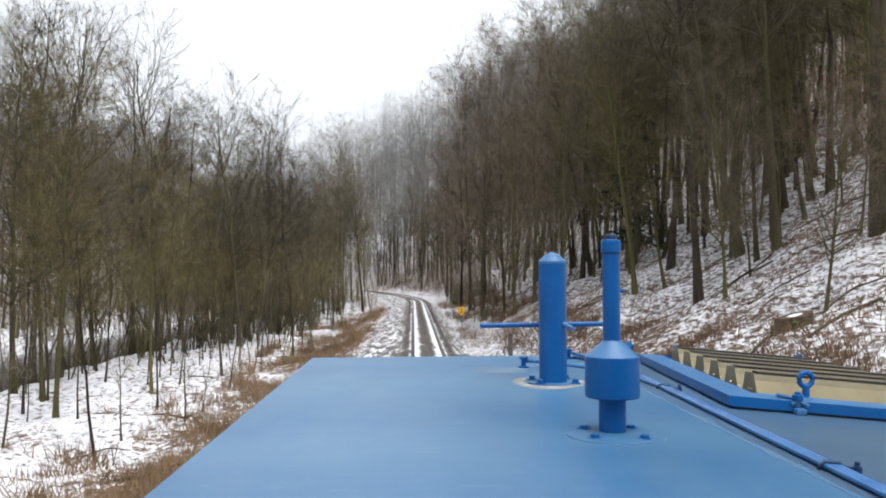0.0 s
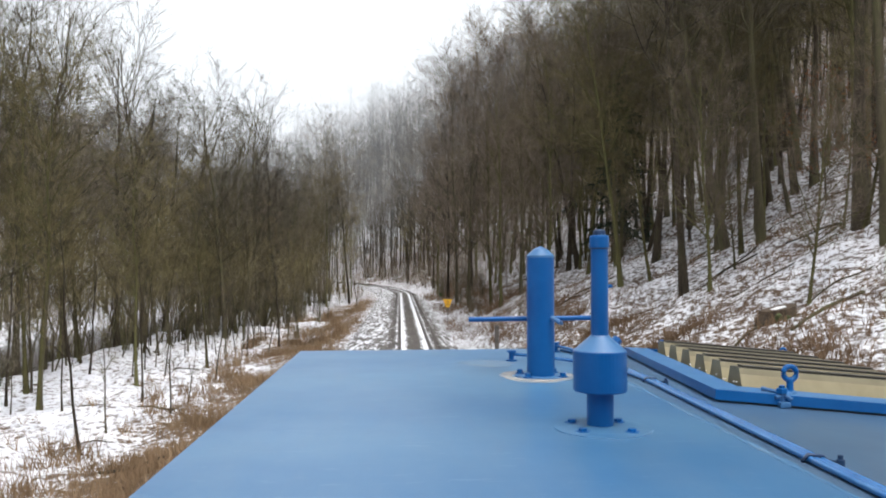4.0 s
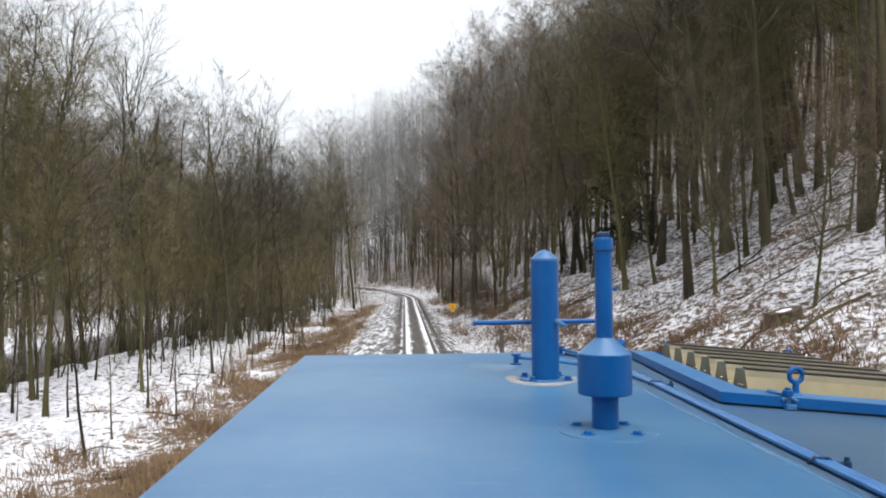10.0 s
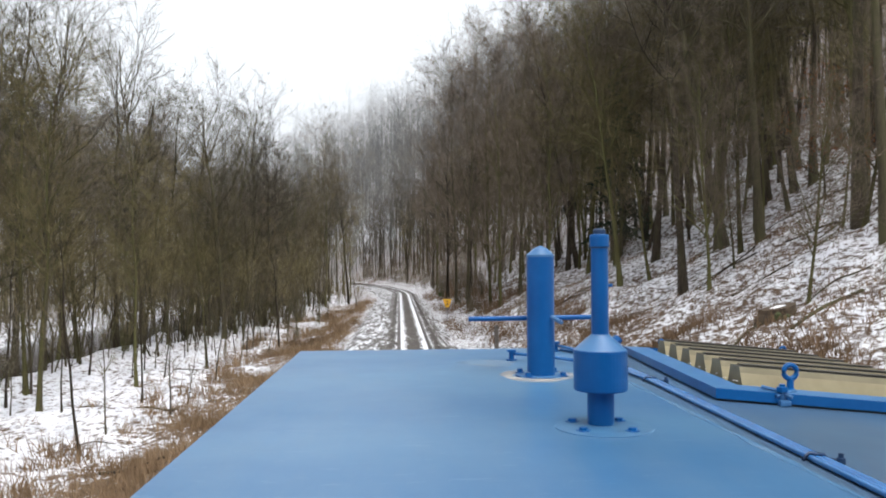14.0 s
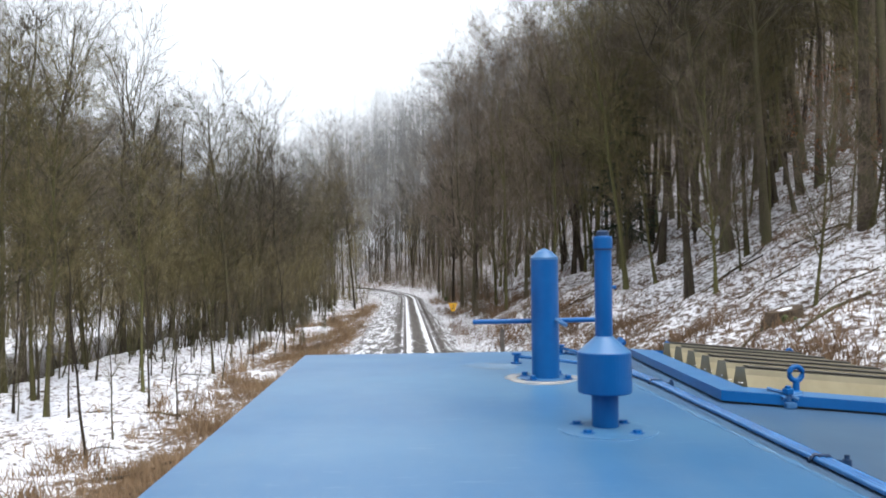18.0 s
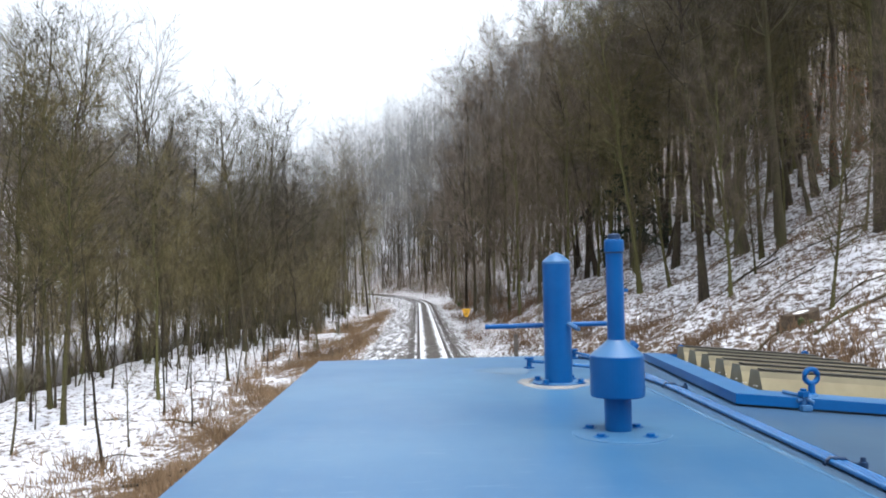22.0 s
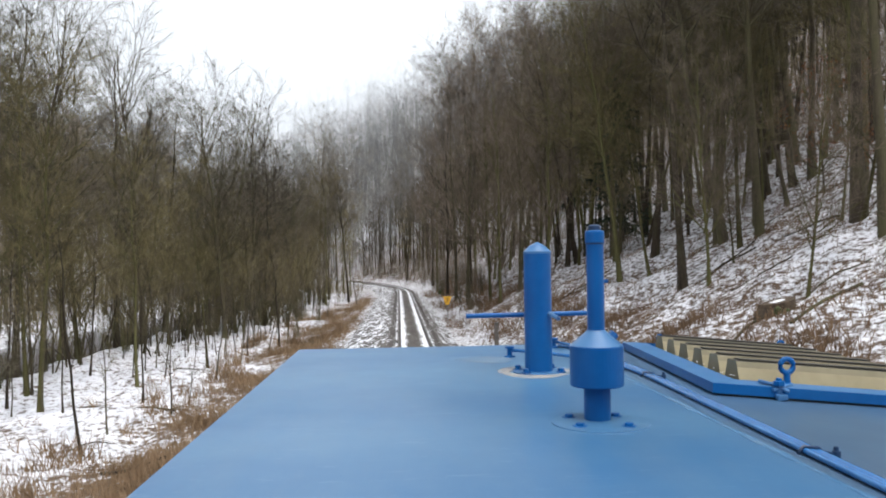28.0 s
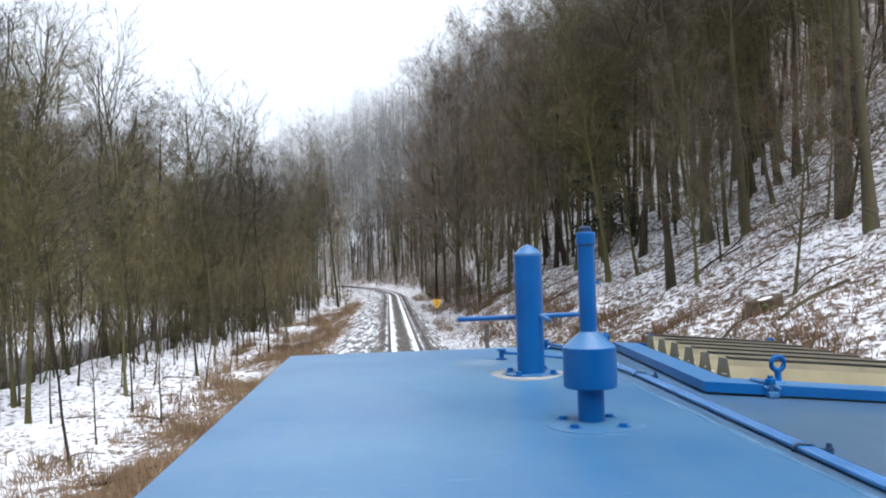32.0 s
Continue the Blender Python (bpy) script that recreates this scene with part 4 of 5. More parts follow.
RICH = dict(subs=7, tw=6, fine=4, fat=1.3)
WOOD = dict(subs=6, tw=5, fine=4, fat=2.0)
TREES = [
    (tree_meshes(11, 21, 0.19, 0.42, 22, 0.22, 0.75, M_BARK, M_TWIG, solid=True, **RICH), "tall bare beech with dark brown bark on the snowy slope"),
    (tree_meshes(12, 24, 0.22, 0.45, 22, 0.21, 0.80, M_BARK, M_TWIG, solid=True, **RICH), "tall straight bare tree with dark trunk and fine twigs"),
    (tree_meshes(13, 17, 0.12, 0.36, 22, 0.22, 0.75, M_MOSS, M_TWIG_OLIVE, solid=True, **RICH), "slender bare alder with mossy olive bark"),
    (tree_meshes(14, 19, 0.15, 0.36, 22, 0.25, 0.65, M_MOSS, M_TWIG_OLIVE, solid=True, **RICH), "spreading bare tree with mossy trunk"),
    (tree_meshes(15, 14, 0.10, 0.18, 22, 0.25, 0.75, M_MOSS, M_TWIG_RED, solid=True, **RICH), "young bare birch with reddish twigs"),
]
ALDER = [
    (tree_meshes(71, 22, 0.21, 0.24, 30, 0.21, 0.45, M_BARK, M_TWIG, lean=0.03, limb=0.40, taper=0.86, solid=True, **dict(RICH, tw=5, fine=3, fat=1.6)), "tall bare alder with a straight leader beside the river"),
    (tree_meshes(72, 24, 0.23, 0.28, 26, 0.27, 0.75, M_BARK, M_TWIG, lean=0.05, limb=0.50, crown=0.4, taper=0.86, solid=True, **dict(RICH, tw=5, fine=3, fat=1.6)), "tall bare ash with ascending limbs beside the river"),
    (tree_meshes(73, 20, 0.18, 0.22, 28, 0.24, 0.60, M_MOSS, M_TWIG, lean=0.07, limb=0.45, taper=0.86, solid=True, **dict(RICH, tw=5, fine=3, fat=1.6)), "leaning bare alder with fine grey brown twigs"),
]
BIRCH = [
    (tree_meshes(75, 23, 0.16, 0.20, 30, 0.23, 0.85, M_BARK, M_TWIG_RED, up=0.30, **RICH), "tall bare tree with a rounded reddish brown crown"),
    (tree_meshes(76, 19, 0.13, 0.16, 28, 0.25, 0.80, M_MOSS, M_TWIG_RED, up=0.30, **RICH), "bare reddish brown tree beside the line"),
]
MID = [
    (tree_meshes(21, 20, 0.16, 0.38, 17, 0.25, 0.75, M_BARK, M_TWIG, **WOOD), "bare deciduous tree with brown twigs in the wood"),
    (tree_meshes(22, 23, 0.18, 0.42, 17, 0.24, 0.80, M_BARK, M_TWIG, **WOOD), "tall bare deciduous tree in the wood"),
    (tree_meshes(23, 16, 0.12, 0.30, 17, 0.26, 0.70, M_MOSS, M_TWIG_OLIVE, **WOOD), "bare alder with olive twigs near the river"),
    (tree_meshes(24, 17, 0.13, 0.14, 18, 0.26, 0.70, M_MOSS, M_TWIG_RED, **WOOD), "bare tree with reddish brown twigs"),
]
SAPLING = [
    (tree_meshes(31, 6.5, 0.05, 0.30, 12, 0.20, 0.9, M_BARK, M_TWIG, subs=4, tw=3, fine=2), "thin bare sapling on the snowy ground"),
    (tree_meshes(32, 9.0, 0.065, 0.35, 13, 0.18, 0.9, M_BARK, M_TWIG_OLIVE, subs=4, tw=3, fine=2), "thin tall bare sapling"),
    (tree_meshes(33, 5.0, 0.045, 0.35, 9, 0.18, 0.9, M_BARK, M_TWIG, lean=0.10, subs=4, tw=3, fine=2), "thin leaning sapling in the snow"),
]
SHRUBS = [
    (shrub_meshes(41, 6.0, 12, M_TWIG_OLIVE), "many-stemmed olive willow shrub in dead grass"),
    (shrub_meshes(42, 4.0, 12, M_TWIG), "bare brown shrub beside the track"),
    (shrub_meshes(43, 2.6, 14, M_TWIG_RED, 0.6), "low reddish bare bush on the bank"),
]
SPRUCE = [(spruce_meshes(51, 19), "dark green spruce among bare trees"), (spruce_meshes(52, 15), "slim dark green spruce")]
LEAFY = (tree_meshes(62, 9, 0.09, 0.15, 18, 0.28, 0.5, M_BARK, M_TWIG_RED, subs=5, tw=4, fine=1, leaves=700), "young beech keeping its withered orange leaves")
masters = {}
plant_rng = random.Random(17)


def plant(kind, name, category, group, x, y, size=1.0, turn=None, tilt=(0, 0)):
    """One plant on the ground at x, y; the first of a kind is built, the rest are copies."""
    meshes, label = kind
    z = float(height(np.array([x]), np.array([y]))[0]) - 0.05
    turn = plant_rng.uniform(0, 360) if turn is None else turn
    m = pose(x, y, z, tilt[0], tilt[1], turn)
    if label not in masters:
        masters[label] = stand_of(name, meshes, label, category, group)
        ob = masters[label]
        ob.matrix_basis = m
    else:
        ob = copy_thing(masters[label], m)
    ob.scale = (size, size, size)
    return ob


def river_edge(u, s):
    """Behind the line where the wood along the river begins."""
    return u < -21 + 0.28 * np.clip(s - 35, 0, 38)


def scatter(kinds, name, category, group, n, u0, u1, s0, s1, gap, size=(0.8, 1.2), keep=None, tilt=4):
    """Plants spread over a stretch beside the line, no two too near."""
    done, tries = [], 0
    while len(done) < n and tries < n * 30:
        tries += 1
        u, s = plant_rng.uniform(u0, u1), plant_rng.uniform(s0, s1)
        if keep and not keep(u, s):
            continue
        if any((u - a) ** 2 + (s - b) ** 2 < gap * gap for a, b in done):
            continue
        done.append((u, s))
        x, y = (float(q) for q in place(u, s))
        plant(plant_rng.choice(kinds), name, category, group, x, y, plant_rng.uniform(*size), None, (plant_rng.gauss(0, tilt), plant_rng.gauss(0, tilt)))


# single trees that stand out
for x, y, k, sz, tl in ((11.7, 33.0, 0, 1.0, (0, 0)), (12.2, 39.0, 2, 0.75, (0, -14)), (11.2, 41.0, 3, 0.9, (2, -6)),
                        (16.0, 27.0, 1, 1.1, (0, 3)), (15.2, 24.2, 0, 1.05, (0, -3)), (14.5, 33.5, 2, 0.9, (3, 2)), (17.0, 37.0, 0, 0.9, (0, 0))):
    plant(TREES[k], "bare_tree", "tree", "trees on the snowy slope", x, y, sz, None, tl)
plant(LEAFY, "beech_sapling", "tree", "young beeches with withered leaves", 17.6, 29.0, 0.62)
plant(LEAFY, "beech_sapling", "tree", "young beeches with withered leaves", 19.0, 34.5, 0.7)

# tall row between the line and the river
for x, y, k, sz in ((-20.0, 38, 2, 0.95), (-20.6, 41, 0, 0.95), (-21.0, 45, 1, 0.88), (-21.5, 51, 2, 0.95), (-21.2, 57, 0, 1.0), (-20.3, 60, 1, 1.0),
                    (-20.5, 66, 2, 0.98), (-19.0, 71, 0, 0.92), (-17.6, 78, 2, 1.05), (-15.6, 82, 1, 0.98), (-15.4, 92, 0, 0.98), (-14.6, 100, 2, 1.0),
                    (-14.0, 114, 0, 0.92), (-15.2, 138, 1, 0.9), (-22.5, 36, 2, 0.7), (-21.0, 47, 2, 0.65), (-16.0, 63, 0, 0.6)):
    plant(ALDER[k], "riverside_tree", "tree", "tall trees along the river", x, y, 0.95 * sz)
scatter(ALDER, "riverside_tree", "tree", "tall trees along the river", 20, -27, -14, 44, 118, 3.0, (0.64, 0.88), keep=lambda u, s: abs(u - river_mid(s)) > 5.5 and river_edge(u, s))
# reddish trees close beside the line
for x, y, k, sz in ((5.4, 68, 0, 1.12), (6.9, 64, 1, 1.1), (5.2, 80, 0, 1.15), (6.8, 57, 1, 0.95), (8.8, 60, 0, 0.98), (5.2, 94, 0, 1.15), (9.0, 74, 0, 1.05), (4.8, 112, 1, 1.2), (7.5, 88, 0, 1.1), (11.5, 66, 1, 1.1), (9.6, 53, 1, 0.95), (4.9, 128, 0, 1.1)):
    plant(BIRCH[k], "bare_tree", "tree", "reddish trees beside the line", x, y, 0.94 * sz)
# slender mossy trees on the snowy bank
for x, y, sz, tl in ((-15.3, 32.0, 0.85, (0, 3)), (-13.6, 38.5, 0.72, (-2, -4)), (-17.2, 35.0, 0.9, (0, -2)), (-11.8, 45.0, 0.66, (2, 5))):
    plant(TREES[2], "bare_tree", "tree", "slender mossy trees on the snowy bank", x, y, sz, None, tl)
# young growth on the snowy bank
scatter(SAPLING, "sapling", "tree", "saplings on the snowy bank", 40, -18, -8.5, 22, 62, 1.1, (0.55, 1.05), tilt=5)
scatter(SAPLING[:2], "sapling", "tree", "saplings on the snowy bank", 14, -13, -5.5, 50, 100, 1.6, (0.5, 0.9), tilt=5)
for x, y, k, sz in ((-8.4, 57, 1, 0.7), (-6.2, 49, 2, 0.5), (-20, 33, 0, 1.0), (-7.8, 66, 2, 0.6), (-8.5, 74, 1, 0.8)):
    plant(SHRUBS[k], "shrub", "shrub", "shrubs in the dead grass", x, y, sz)

# woods: the slope on the right, the river wood and the hill on the left
scatter([TREES[2], TREES[4], SAPLING[1]], "bare_tree", "tree", "slender trees on the snowy slope", 8, 9.5, 17, 22, 44, 2.0, (0.4, 0.75), tilt=7)
scatter(TREES[:2] + TREES[3:4], "bare_tree", "tree", "trees on the snowy slope", 24, 13, 23, 30, 75, 2.8, (0.75, 1.15))
scatter(MID[:3] + TREES[:2], "bare_tree", "tree", "trees of the upper wood", 46, 18, 36, 22, 80, 2.5, (0.85, 1.2))
scatter(MID[:3], "bare_tree", "tree", "trees of the upper wood", 36, 26, 56, 40, 150, 3.2, (0.85, 1.25))
scatter([MID[0], MID[2], TREES[2]], "bare_tree", "tree", "slender trees at the foot of the wood", 22, 11.5, 20, 36, 80, 2.0, (0.5, 0.85), tilt=6)
scatter([TREES[0], TREES[3], MID[3]], "bare_tree", "tree", "tall trees beside the line", 26, 8.5, 18, 48, 112, 3.0, (0.8, 1.15))
scatter(MID, "bare_tree", "tree", "trees beside the line", 36, 5.5, 28, 100, 230, 3.4, (0.75, 1.1))
scatter([SHRUBS[1], SHRUBS[2]], "shrub", "shrub", "bushes along the bank", 34, 4.6, 9, 44, 140, 1.2, (0.45, 0.9))
scatter([TREES[2], MID[2], MID[3]], "bare_tree", "tree", "trees along the river", 30, -24, -13.5, 34, 120, 2.2, (0.45, 0.75), keep=river_edge)
scatter(MID, "bare_tree", "tree", "trees along the bend", 52, -32, -6, 108, 235, 2.8, (0.9, 1.25))
scatter(MID, "bare_tree", "tree", "trees across the river", 44, -58, -33, 30, 160, 3.2, (0.95, 1.3))
scatter(MID[:2], "bare_tree", "tree", "trees across the river", 14, -47, -33, 85, 150, 3.0, (1.0, 1.25), keep=lambda u, s: -0.36 < u / s < -0.24)
scatter(SHRUBS[:2], "shrub", "shrub", "shrubs along the river", 20, -24, -11, 30, 95, 1.8, (0.7, 1.2), keep=river_edge)
for x, y, k, sz in ((24, 105, 0, 1.15), (27, 98, 1, 1.2), (-62, 125, 0, 1.2), (33, 70, 0, 1.1), (39, 82, 0, 1.0), (45, 95, 1, 1.2), (14.5, 52, 1, 0.9)):
    plant(SPRUCE[k], "spruce", "tree", "dark spruces", x, y, sz)


def far_wood(name, label, n, u0, u1, s0, s1, seed, hgt, twigs, bark, twig, thick=0.03):
    """Distant trees, too many to count: stem and brush of twigs each, in one mesh."""
    rs = np.random.RandomState(seed)
    u, s = rs.uniform(u0, u1, n), rs.uniform(s0, s1, n)
    x, y = place(u, s)
    z = height(x, y) - 0.3
    H = rs.uniform(0.7, 1.15, n) * hgt
    k = np.linspace(0, 1, 4)[None, :, None]
    base = np.stack([x, y, z], 1)
    tip = np.stack([rs.normal(scale=0.7, size=n), rs.normal(scale=0.7, size=n), H], 1)
    T = base[:, None] + tip[:, None] * k
    TW = (0.0085 * H)[:, None] * np.linspace(1, 0.12, 4)[None]
    V1, F1 = round_ribs(T, TW, 4)
    B, w = sprout(T, TW, 12, 0.25, 0.34, 0.85, 0.06, 3, rs, 0.45)
    C, cw = sprout(B, w, twigs, 0.1, 0.55, 0.65, 0.08, 2, rs, 0.6)
    V, F = join([(V1, F1), ribs(B, np.maximum(w, thick * 1.2), rs), ribs(C, np.maximum(cw, thick), rs)])
    me = raw_mesh(name, V, F, [bark, twig])
    stems = len(F1[0])
    me.polygons.foreach_set("material_index", np.concatenate([np.zeros(stems, np.int32), np.ones(len(me.polygons) - stems, np.int32)]))
    return tagged(new(name, me), label, "wood", kind="stuff")


far_wood("far_wood", "bare brown wood covering the steep hillside", 760, 40, 140, 30, 280, 5, 20, 7, M_BARK, M_TWIG, 0.035)
far_wood("far_wood", "bare wood on the hillside across the river", 950, -140, -44, 15, 310, 6, 17, 7, M_BARK, M_TWIG, 0.035)
far_wood("far_wood", "misty wood above the bend of the line", 900, 7, 70, 150, 330, 9, 17, 6, M_BARK, M_TWIG, 0.035)
far_wood("far_wood", "misty wood on the hill that closes the valley", 1000, 30, 200, 230, 460, 7, 18, 4, M_BARK, M_TWIG, 0.045)
far_wood("far_wood", "bare trees on the inside of the bend", 300, -80, -7, 205, 330, 8, 17, 5, M_MOSS, M_TWIG, 0.035)


def thicket(name, label, n, u0, u1, s0, s1, seed, hgt, material, thick, stems=3, clear=0.15, brush=8, keep=None):
    """Undergrowth of thin branching shoots, too dense to count: bare stems below, fine brush above."""
    rs = np.random.RandomState(seed)
    u, s = rs.uniform(u0, u1, n), rs.uniform(s0, s1, n)
    if keep:
        u, s = u[keep(u, s)], s[keep(u, s)]
        n = len(u)
    x, y = place(u, s)
    x, y = np.repeat(x, stems) + rs.normal(scale=0.4, size=n * stems), np.repeat(y, stems) + rs.normal(scale=0.4, size=n * stems)
    H = rs.uniform(0.45, 1.1, n * stems) * hgt
    base = np.stack([x, y, height(x, y) - 0.1], 1)
    tip = np.stack([rs.normal(scale=0.20, size=len(H)) * H, rs.normal(scale=0.20, size=len(H)) * H, H], 1)
    T = base[:, None] + tip[:, None] * np.linspace(0, 1, 5)[None, :, None]
    T[:, 1:4] += rs.normal(scale=0.04, size=(len(H), 3, 3)) * H[:, None, None]
    W = np.maximum(0.007 * H, thick)[:, None] * np.linspace(1, 0.3, 5)[None]
    B, w = sprout(T, W, brush, clear, 0.40, 0.75, 0.06, 3, rs, 0.5)
    C, cw = sprout(B, w, 6, 0.05, 0.60, 0.75, 0.06, 2, rs, 0.6)
    stem, shoot = round_ribs(T, W, 3), join([ribs(B, np.maximum(w, thick * 0.7), rs), ribs(C, np.maximum(cw, thick * 0.5), rs)])
    me = raw_mesh(name, *join([stem, shoot]), [M_BARK, material])
    k = len(stem[1][0])
    me.polygons.foreach_set("material_index", np.concatenate([np.zeros(k, np.int32), np.ones(len(me.polygons) - k, np.int32)]))
    return tagged(new(name, me), label, "undergrowth", kind="stuff")


thicket("undergrowth", "dense brown undergrowth below the trees on the bank", 260, 5, 22, 62, 190, 71, 3.6, M_TWIG_RED, 0.012)
thicket("undergrowth", "olive brown thicket along the river", 210, -25, -11, 36, 105, 72, 9.0, M_TWIG_OLIVE, 0.010, 2, 0.42, 16, river_edge)
thicket("undergrowth", "grey brown thicket on the river bank", 150, -24, -11, 44, 125, 75, 7.5, M_TWIG, 0.010, 2, 0.42, 16, river_edge)
thicket("undergrowth", "bare brown bushes on the outside of the bend", 130, 5, 26, 112, 205, 76, 5.5, M_TWIG_RED, 0.016, 3, 0.05, 10)
thicket("undergrowth", "dark thicket inside the upper wood", 120, 22, 50, 30, 120, 73, 5.0, M_TWIG, 0.014)
thicket("undergrowth", "brown thicket beside the far line", 170, -26, -6, 105, 230, 74, 4.5, M_TWIG_OLIVE, 0.015)


def blades(name, label, n, u0, u1, s0, s1, seed, hgt, width, material, field, clump=7):
    """Dead grass or brush in clumps where the field says so."""
    rs = np.random.RandomState(seed)
    m = n * 4
    u, s = rs.uniform(u0, u1, m), rs.uniform(s0, s1, m)
    x, y = place(u, s)
    ok = rs.uniform(size=m) < field(u, s, x, y)
    x, y = x[ok][:n], y[ok][:n]
    x = np.repeat(x, clump) + rs.normal(scale=0.22, size=len(x) * clump)
    y = np.repeat(y, clump) + rs.normal(scale=0.22, size=len(y) * clump)
    z = height(x, y) - 0.03
    H = rs.uniform(0.4, 1.15, len(x)) * hgt
    base = np.stack([x, y, z], 1)
    tip = np.stack([rs.normal(scale=0.35, size=len(x)) * H, rs.normal(scale=0.35, size=len(x)) * H, H], 1)
    k = np.linspace(0, 1, 2)[None, :, None]
    P = base[:, None] + tip[:, None] * k
    W = np.full((len(x), 2), width) * np.array([1, 0.25])[None]
    return tagged(new(name, raw_mesh(name, *ribs(P, W, rs), material)), label, "grass", kind="stuff")


def meadow_field(u, s, x, y):
    g = np.clip(0.30 + 0.45 * waves(x, y, 9, 5) + 0.5 * waves(x, y, 3.2, 15), 0, 1) * smooth01(-u, 3.8, 5.0) * (1 - smooth01(-u, 7.0, 11.5))
    return g * (1 - 0.6 * smooth01(s, 40, 75)) + 0.02


blades("dead_grass", "matted straw-coloured dead grass beside the track", 5200, -14, -3.6, 12, 110, 21, 0.6, 0.016, M_STRAW, meadow_field)
blades("grass_tuft", "tall pale tufts of dead grass", 380, -12, -4.5, 14, 90, 31, 0.9, 0.02, M_STRAW, lambda u, s, x, y: np.clip(waves(x, y, 6, 33) - 0.2, 0, 1), 22)
blades("bracken", "patch of dead brown bracken below the slope", 620, 3.6, 9.5, 12, 32, 32, 0.42, 0.02, M_BRAMBLE, lambda u, s, x, y: np.clip(0.5 + waves(x, y, 7, 34), 0, 1), 9)
blades("bramble", "reddish brown brambles and dead bracken on the bank", 2500, 2.8, 10.5, 16, 120, 22, 0.75, 0.014, M_BRAMBLE, lambda u, s, x, y: np.clip(0.30 + 0.9 * waves(x, y, 5, 6), 0, 1) * (0.35 + 0.65 * smooth01(u, 3.5, 6)) * (1 - smooth01(u, 7.5, 10.5)))
blades("leaf_litter", "dead stalks poking through the snow", 4600, 7, 26, 15, 75, 23, 0.26, 0.02, M_BRAMBLE, lambda u, s, x, y: np.clip(0.3 + 0.6 * waves(x, y, 6, 9), 0, 1), 4)


def snow_lumps(name, label, n, u0, u1, s0, s1, seed, lift):
    """Lumps of snow caught on dead stalks and stones, too many to count."""
    rs = np.random.RandomState(seed)
    u, s = rs.uniform(u0, u1, n), s0 + (s1 - s0) * rs.uniform(size=n) ** 1.5
    x, y = place(u, s)
    z = height(x, y) + rs.uniform(0, lift, n)
    r = rs.uniform(0.010, 0.036, n)
    ico = bmesh.new()
    bmesh.ops.create_icosphere(ico, subdivisions=1, radius=1.0)
    iv = np.array([v.co[:] for v in ico.verts])
    fi = np.array([[v.index for v in f.verts] for f in ico.faces])
    ico.free()
    V = iv[None] * (1 + rs.normal(scale=0.35, size=(n, len(iv), 1))) * (r[:, None, None] * np.array([1.6, 1.6, 0.9]))
    V = V + np.stack([x, y, z], 1)[:, None]
    F = (fi[None] + (np.arange(n) * len(iv))[:, None, None]).reshape(-1, 3)
    return tagged(new(name, raw_mesh(name, V.reshape(-1, 3), F, M_SNOW, True)), label, "snow", kind="stuff")


snow_lumps("snow_clumps", "clumps of snow caught on the dead bracken of the bank", 1500, 2.7, 6.0, 24, 95, 81, 0.25)
snow_lumps("snow_clumps", "lumps of snow along the edge of the track bed", 700, -5.6, -3.2, 24, 95, 82, 0.1)


def fallen_log(x0, y0, x1, y1, r):
    n = 7
    pts = []
    for i in range(n):
        k = i / (n - 1)
        x, y = x0 + (x1 - x0) * k, y0 + (y1 - y0) * k
        pts.append((x, y, float(height(np.array([x]), np.array([y]))[0]) + r * 0.7 + 0.02 * math.sin(5 * k)))
    ob = new("fallen_log", mesh_of("fallen_log", tube(pts, r, 7), M_BARK))
    tagged(ob, "dark fallen branch lying on the snow", "log", "fallen branches")


log_rng = random.Random(8)
for i in range(20):
    u, y0, a, n = log_rng.uniform(9, 22), log_rng.uniform(20, 46), log_rng.uniform(-0.6, 0.9), log_rng.uniform(1.2, 4.0)
    fallen_log(u, y0, u - n * math.cos(a), y0 + n * math.sin(a), log_rng.uniform(0.025, 0.055))
for i in range(8):
    u, y0, a, n = log_rng.uniform(-16, -8), log_rng.uniform(21, 44), log_rng.uniform(-0.5, 0.8), log_rng.uniform(1.0, 3.0)
    fallen_log(u, y0, u + n * math.cos(a), y0 + n * math.sin(a), log_rng.uniform(0.02, 0.05))

# mossy stump, cut on the slant
sx, sy = 10.5, 22.2
sz = float(height(np.array([sx]), np.array([sy]))[0])
stump = thing("tree_stump", "low rotten tree stump with moss and a snow cap", "stump")
bm = lathe([(0.66, -0.5), (0.60, 0.0), (0.52, 0.18), (0.50, 0.42)], 18, (sx, sy, sz))
for v in bm.verts:
    a = math.atan2(v.co.y - sy, v.co.x - sx)
    k = 1 + 0.10 * math.sin(3 * a) + 0.06 * math.sin(7 * a + 1)
    v.co.x, v.co.y = sx + (v.co.x - sx) * k, sy + (v.co.y - sy) * k
    if v.co.z > sz + 0.3:
        v.co.z += 0.12 * math.cos(a)
part("stump_wood", bm, M_CUT, stump)
bm = lathe([(0.30, 0.408), (0.27, 0.424), (0.18, 0.430), (0, 0.434)], 18, (sx, sy, sz))
for v in bm.verts:
    a = math.atan2(v.co.y - sy, v.co.x - sx)
    k = 0.82 + 0.16 * math.sin(2 * a + 0.6) + 0.09 * math.sin(5 * a)
    v.co.x, v.co.y = sx + (v.co.x - sx) * k, sy + (v.co.y - sy) * k
    v.co.z += 0.12 * (v.co.x - sx) / 0.56
part("snow_cap", bm, M_SNOW, stump, "thin cap of snow")
bm = bmesh.new()
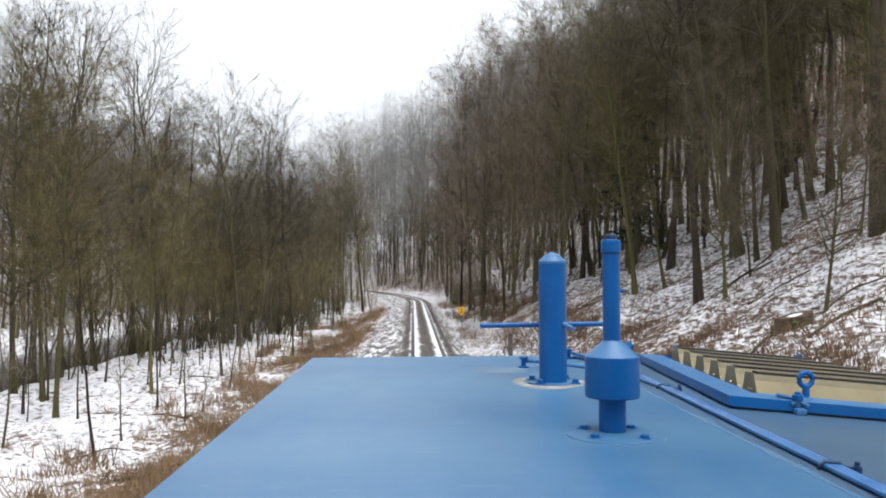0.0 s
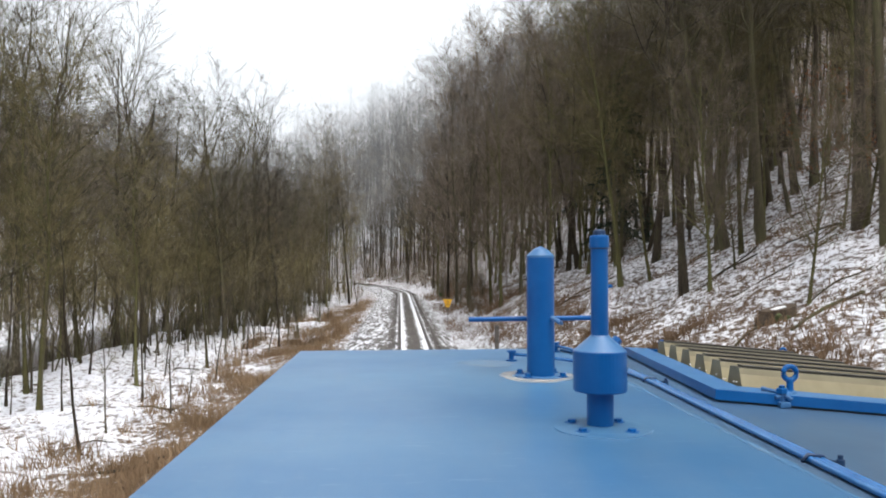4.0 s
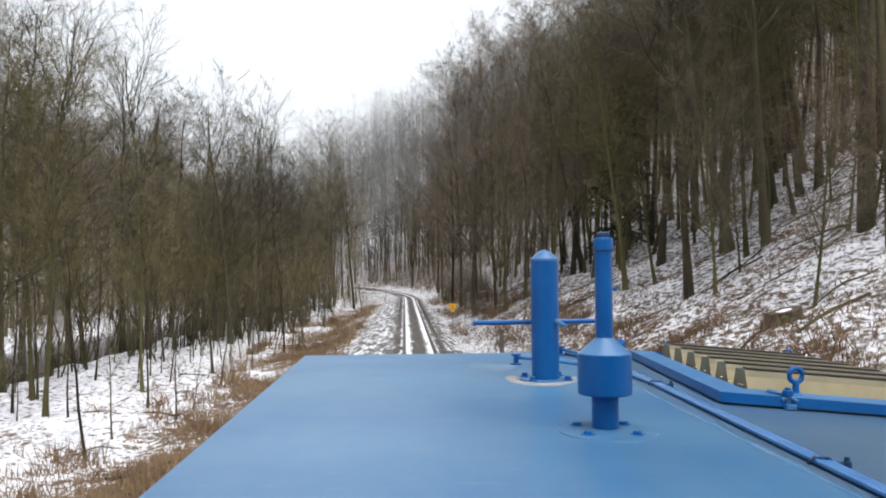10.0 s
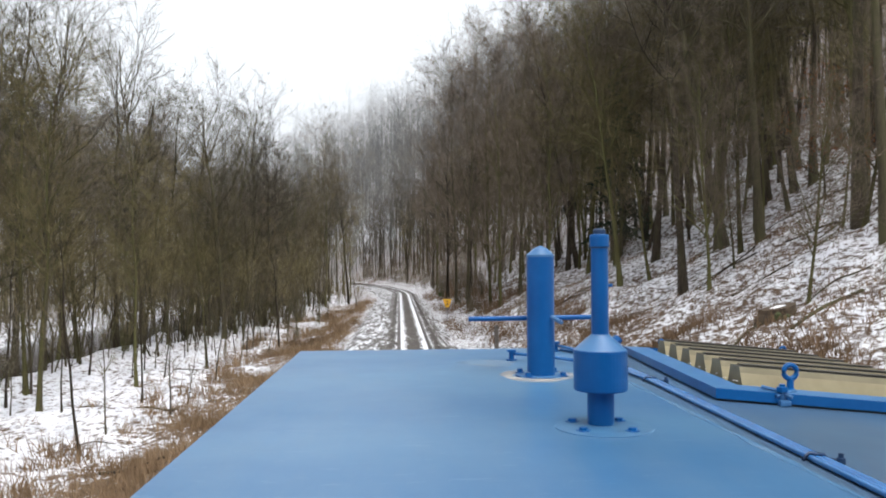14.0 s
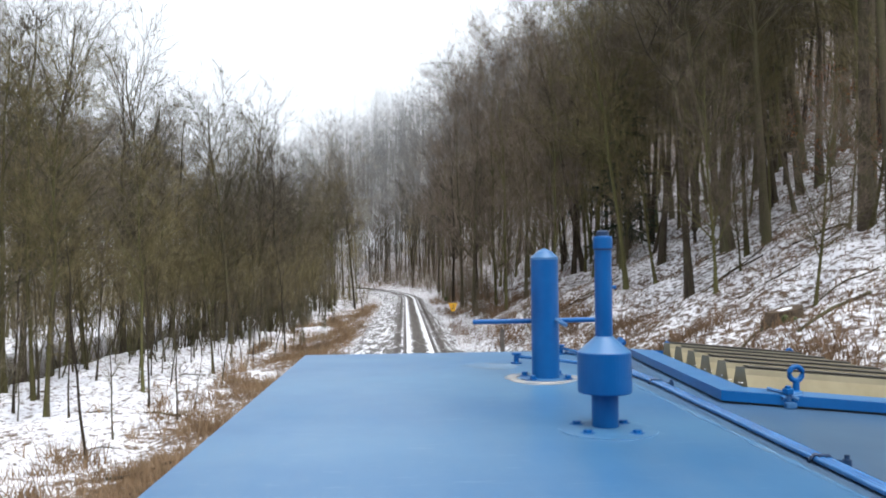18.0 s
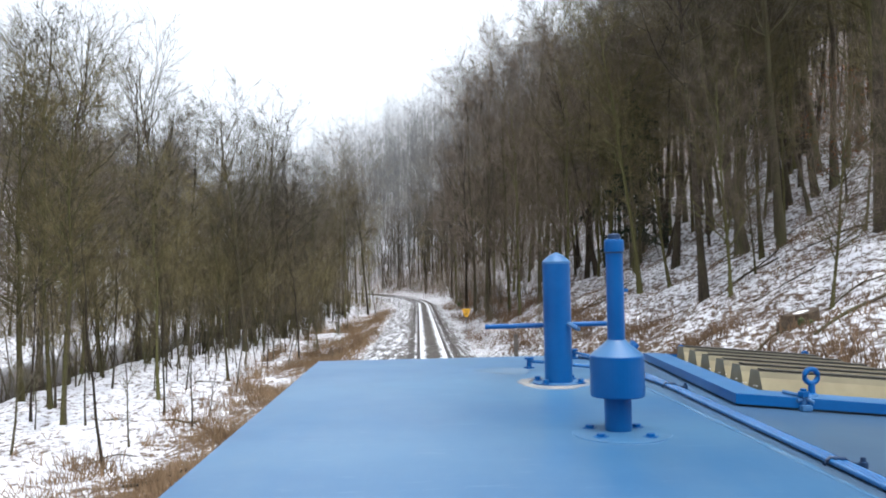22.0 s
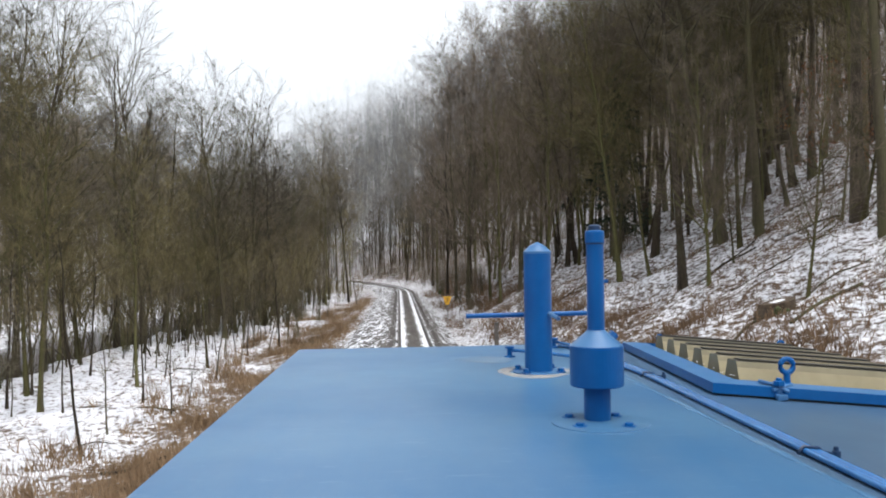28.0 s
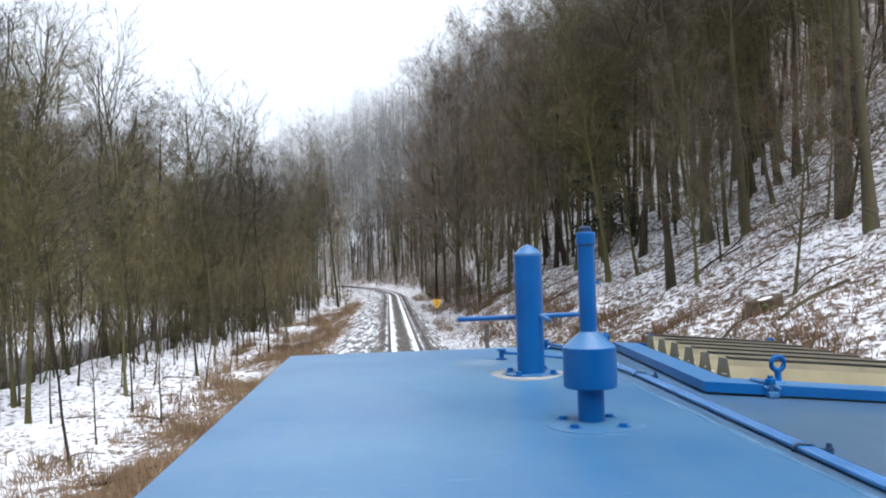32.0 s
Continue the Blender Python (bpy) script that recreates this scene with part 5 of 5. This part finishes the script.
for i in range(14):
    a = -2.2 + 0.13 * i
    bmesh.ops.create_icosphere(bm, subdivisions=1, radius=0.09 + 0.03 * math.sin(i * 2.1), matrix=Matrix.Translation((sx + 0.57 * math.cos(a), sy + 0.57 * math.sin(a), sz + 0.08 + 0.10 * math.sin(i * 1.7))))
part("moss", bm, M_MOSSGREEN, stump, "green moss patch")

# trackside post, kilometre board and marker
px, py = 2.55, 26.0
post = thing("wooden_post", "short weathered wooden post beside the track", "post")
pz = float(height(np.array([px]), np.array([py]))[0])
part("shaft", box(bmesh.new(), px - 0.07, px + 0.07, py - 0.07, py + 0.07, pz - 0.3, 1.85, 0.015), M_SLEEPER, post)
gx_, gy_ = (float(q) for q in place(3.0, 60.0))
gz_ = float(height(np.array([gx_]), np.array([gy_]))[0])
sign = thing("track_sign", "yellow tapering speed sign with a black figure on a short post", "sign")
part("post", tube([(gx_, gy_, gz_ - 0.3), (gx_, gy_, 1.15)], 0.03, 8), M_STEEL, sign)
bm = bmesh.new()
tri = [(-0.36, 1.30), (0.36, 1.30), (0.12, 0.66), (-0.12, 0.66)]
for yy in (-0.05, -0.03):
    for x, z in tri:
        bm.verts.new((gx_ + x, gy_ + yy, z))
bm.verts.ensure_lookup_table()
bm.faces.new(bm.verts[:4])
bm.faces.new(bm.verts[4:])
for i in range(4):
    bm.faces.new([bm.verts[i], bm.verts[(i + 1) % 4], bm.verts[4 + (i + 1) % 4], bm.verts[4 + i]])
bmesh.ops.recalc_face_normals(bm, faces=bm.faces)
plate = part("plate", bm, M_YELLOW, sign, "yellow enamel plate")
cu = bpy.data.curves.new("digit", "FONT")
cu.body, cu.size, cu.align_x, cu.extrude = "2", 0.46, "CENTER", 0.004
tmp = new("digit", cu)
tmp.matrix_basis = pose(gx_, gy_ - 0.056, 0.84, 90, 0, 0)
bpy.context.view_layer.update()
dm = bpy.data.meshes.new_from_object(tmp.evaluated_get(bpy.context.evaluated_depsgraph_get()))
dm.transform(tmp.matrix_basis)
bpy.data.objects.remove(tmp)
dm.materials.clear()
dm.materials.append(M_BLACK)
part("digit", dm, None, plate, "black figure")

# small box on a thin post beside the line
bx, by = (float(q) for q in place(3.7, 84.0))
bz = float(height(np.array([bx]), np.array([by]))[0])
marker = thing("marker_post", "grey green box on a thin steel post beside the track", "marker post")
part("post", tube([(bx, by, bz - 0.3), (bx, by, bz + 1.25)], 0.025, 8), M_STEEL, marker)
part("box", box(bmesh.new(), bx - 0.17, bx + 0.17, by - 0.08, by + 0.08, bz + 1.2, bz + 1.62, 0.02), M_MOSSGREEN, marker, "dull green box")

# ---- sleepers, laid under the rails ----
sl_bm = box(bmesh.new(), -1.28, 1.28, -0.12, 0.12, -0.31, -0.152, 0.012)
sl_me = mesh_of("sleeper", sl_bm, M_SLEEPER_SNOW)
srng = random.Random(3)
for i in range(300):
    s = 20 + i * 0.65
    x, y = (float(q) for q in place(0, s))
    ob = new("sleeper", sl_me)
    ob.parent = track
    ob.matrix_basis = pose(x, y, srng.uniform(-0.012, 0.0), 0, 0, srng.uniform(-1, 1) + math.degrees(max(s - BEND_Y, 0) / BEND_R))
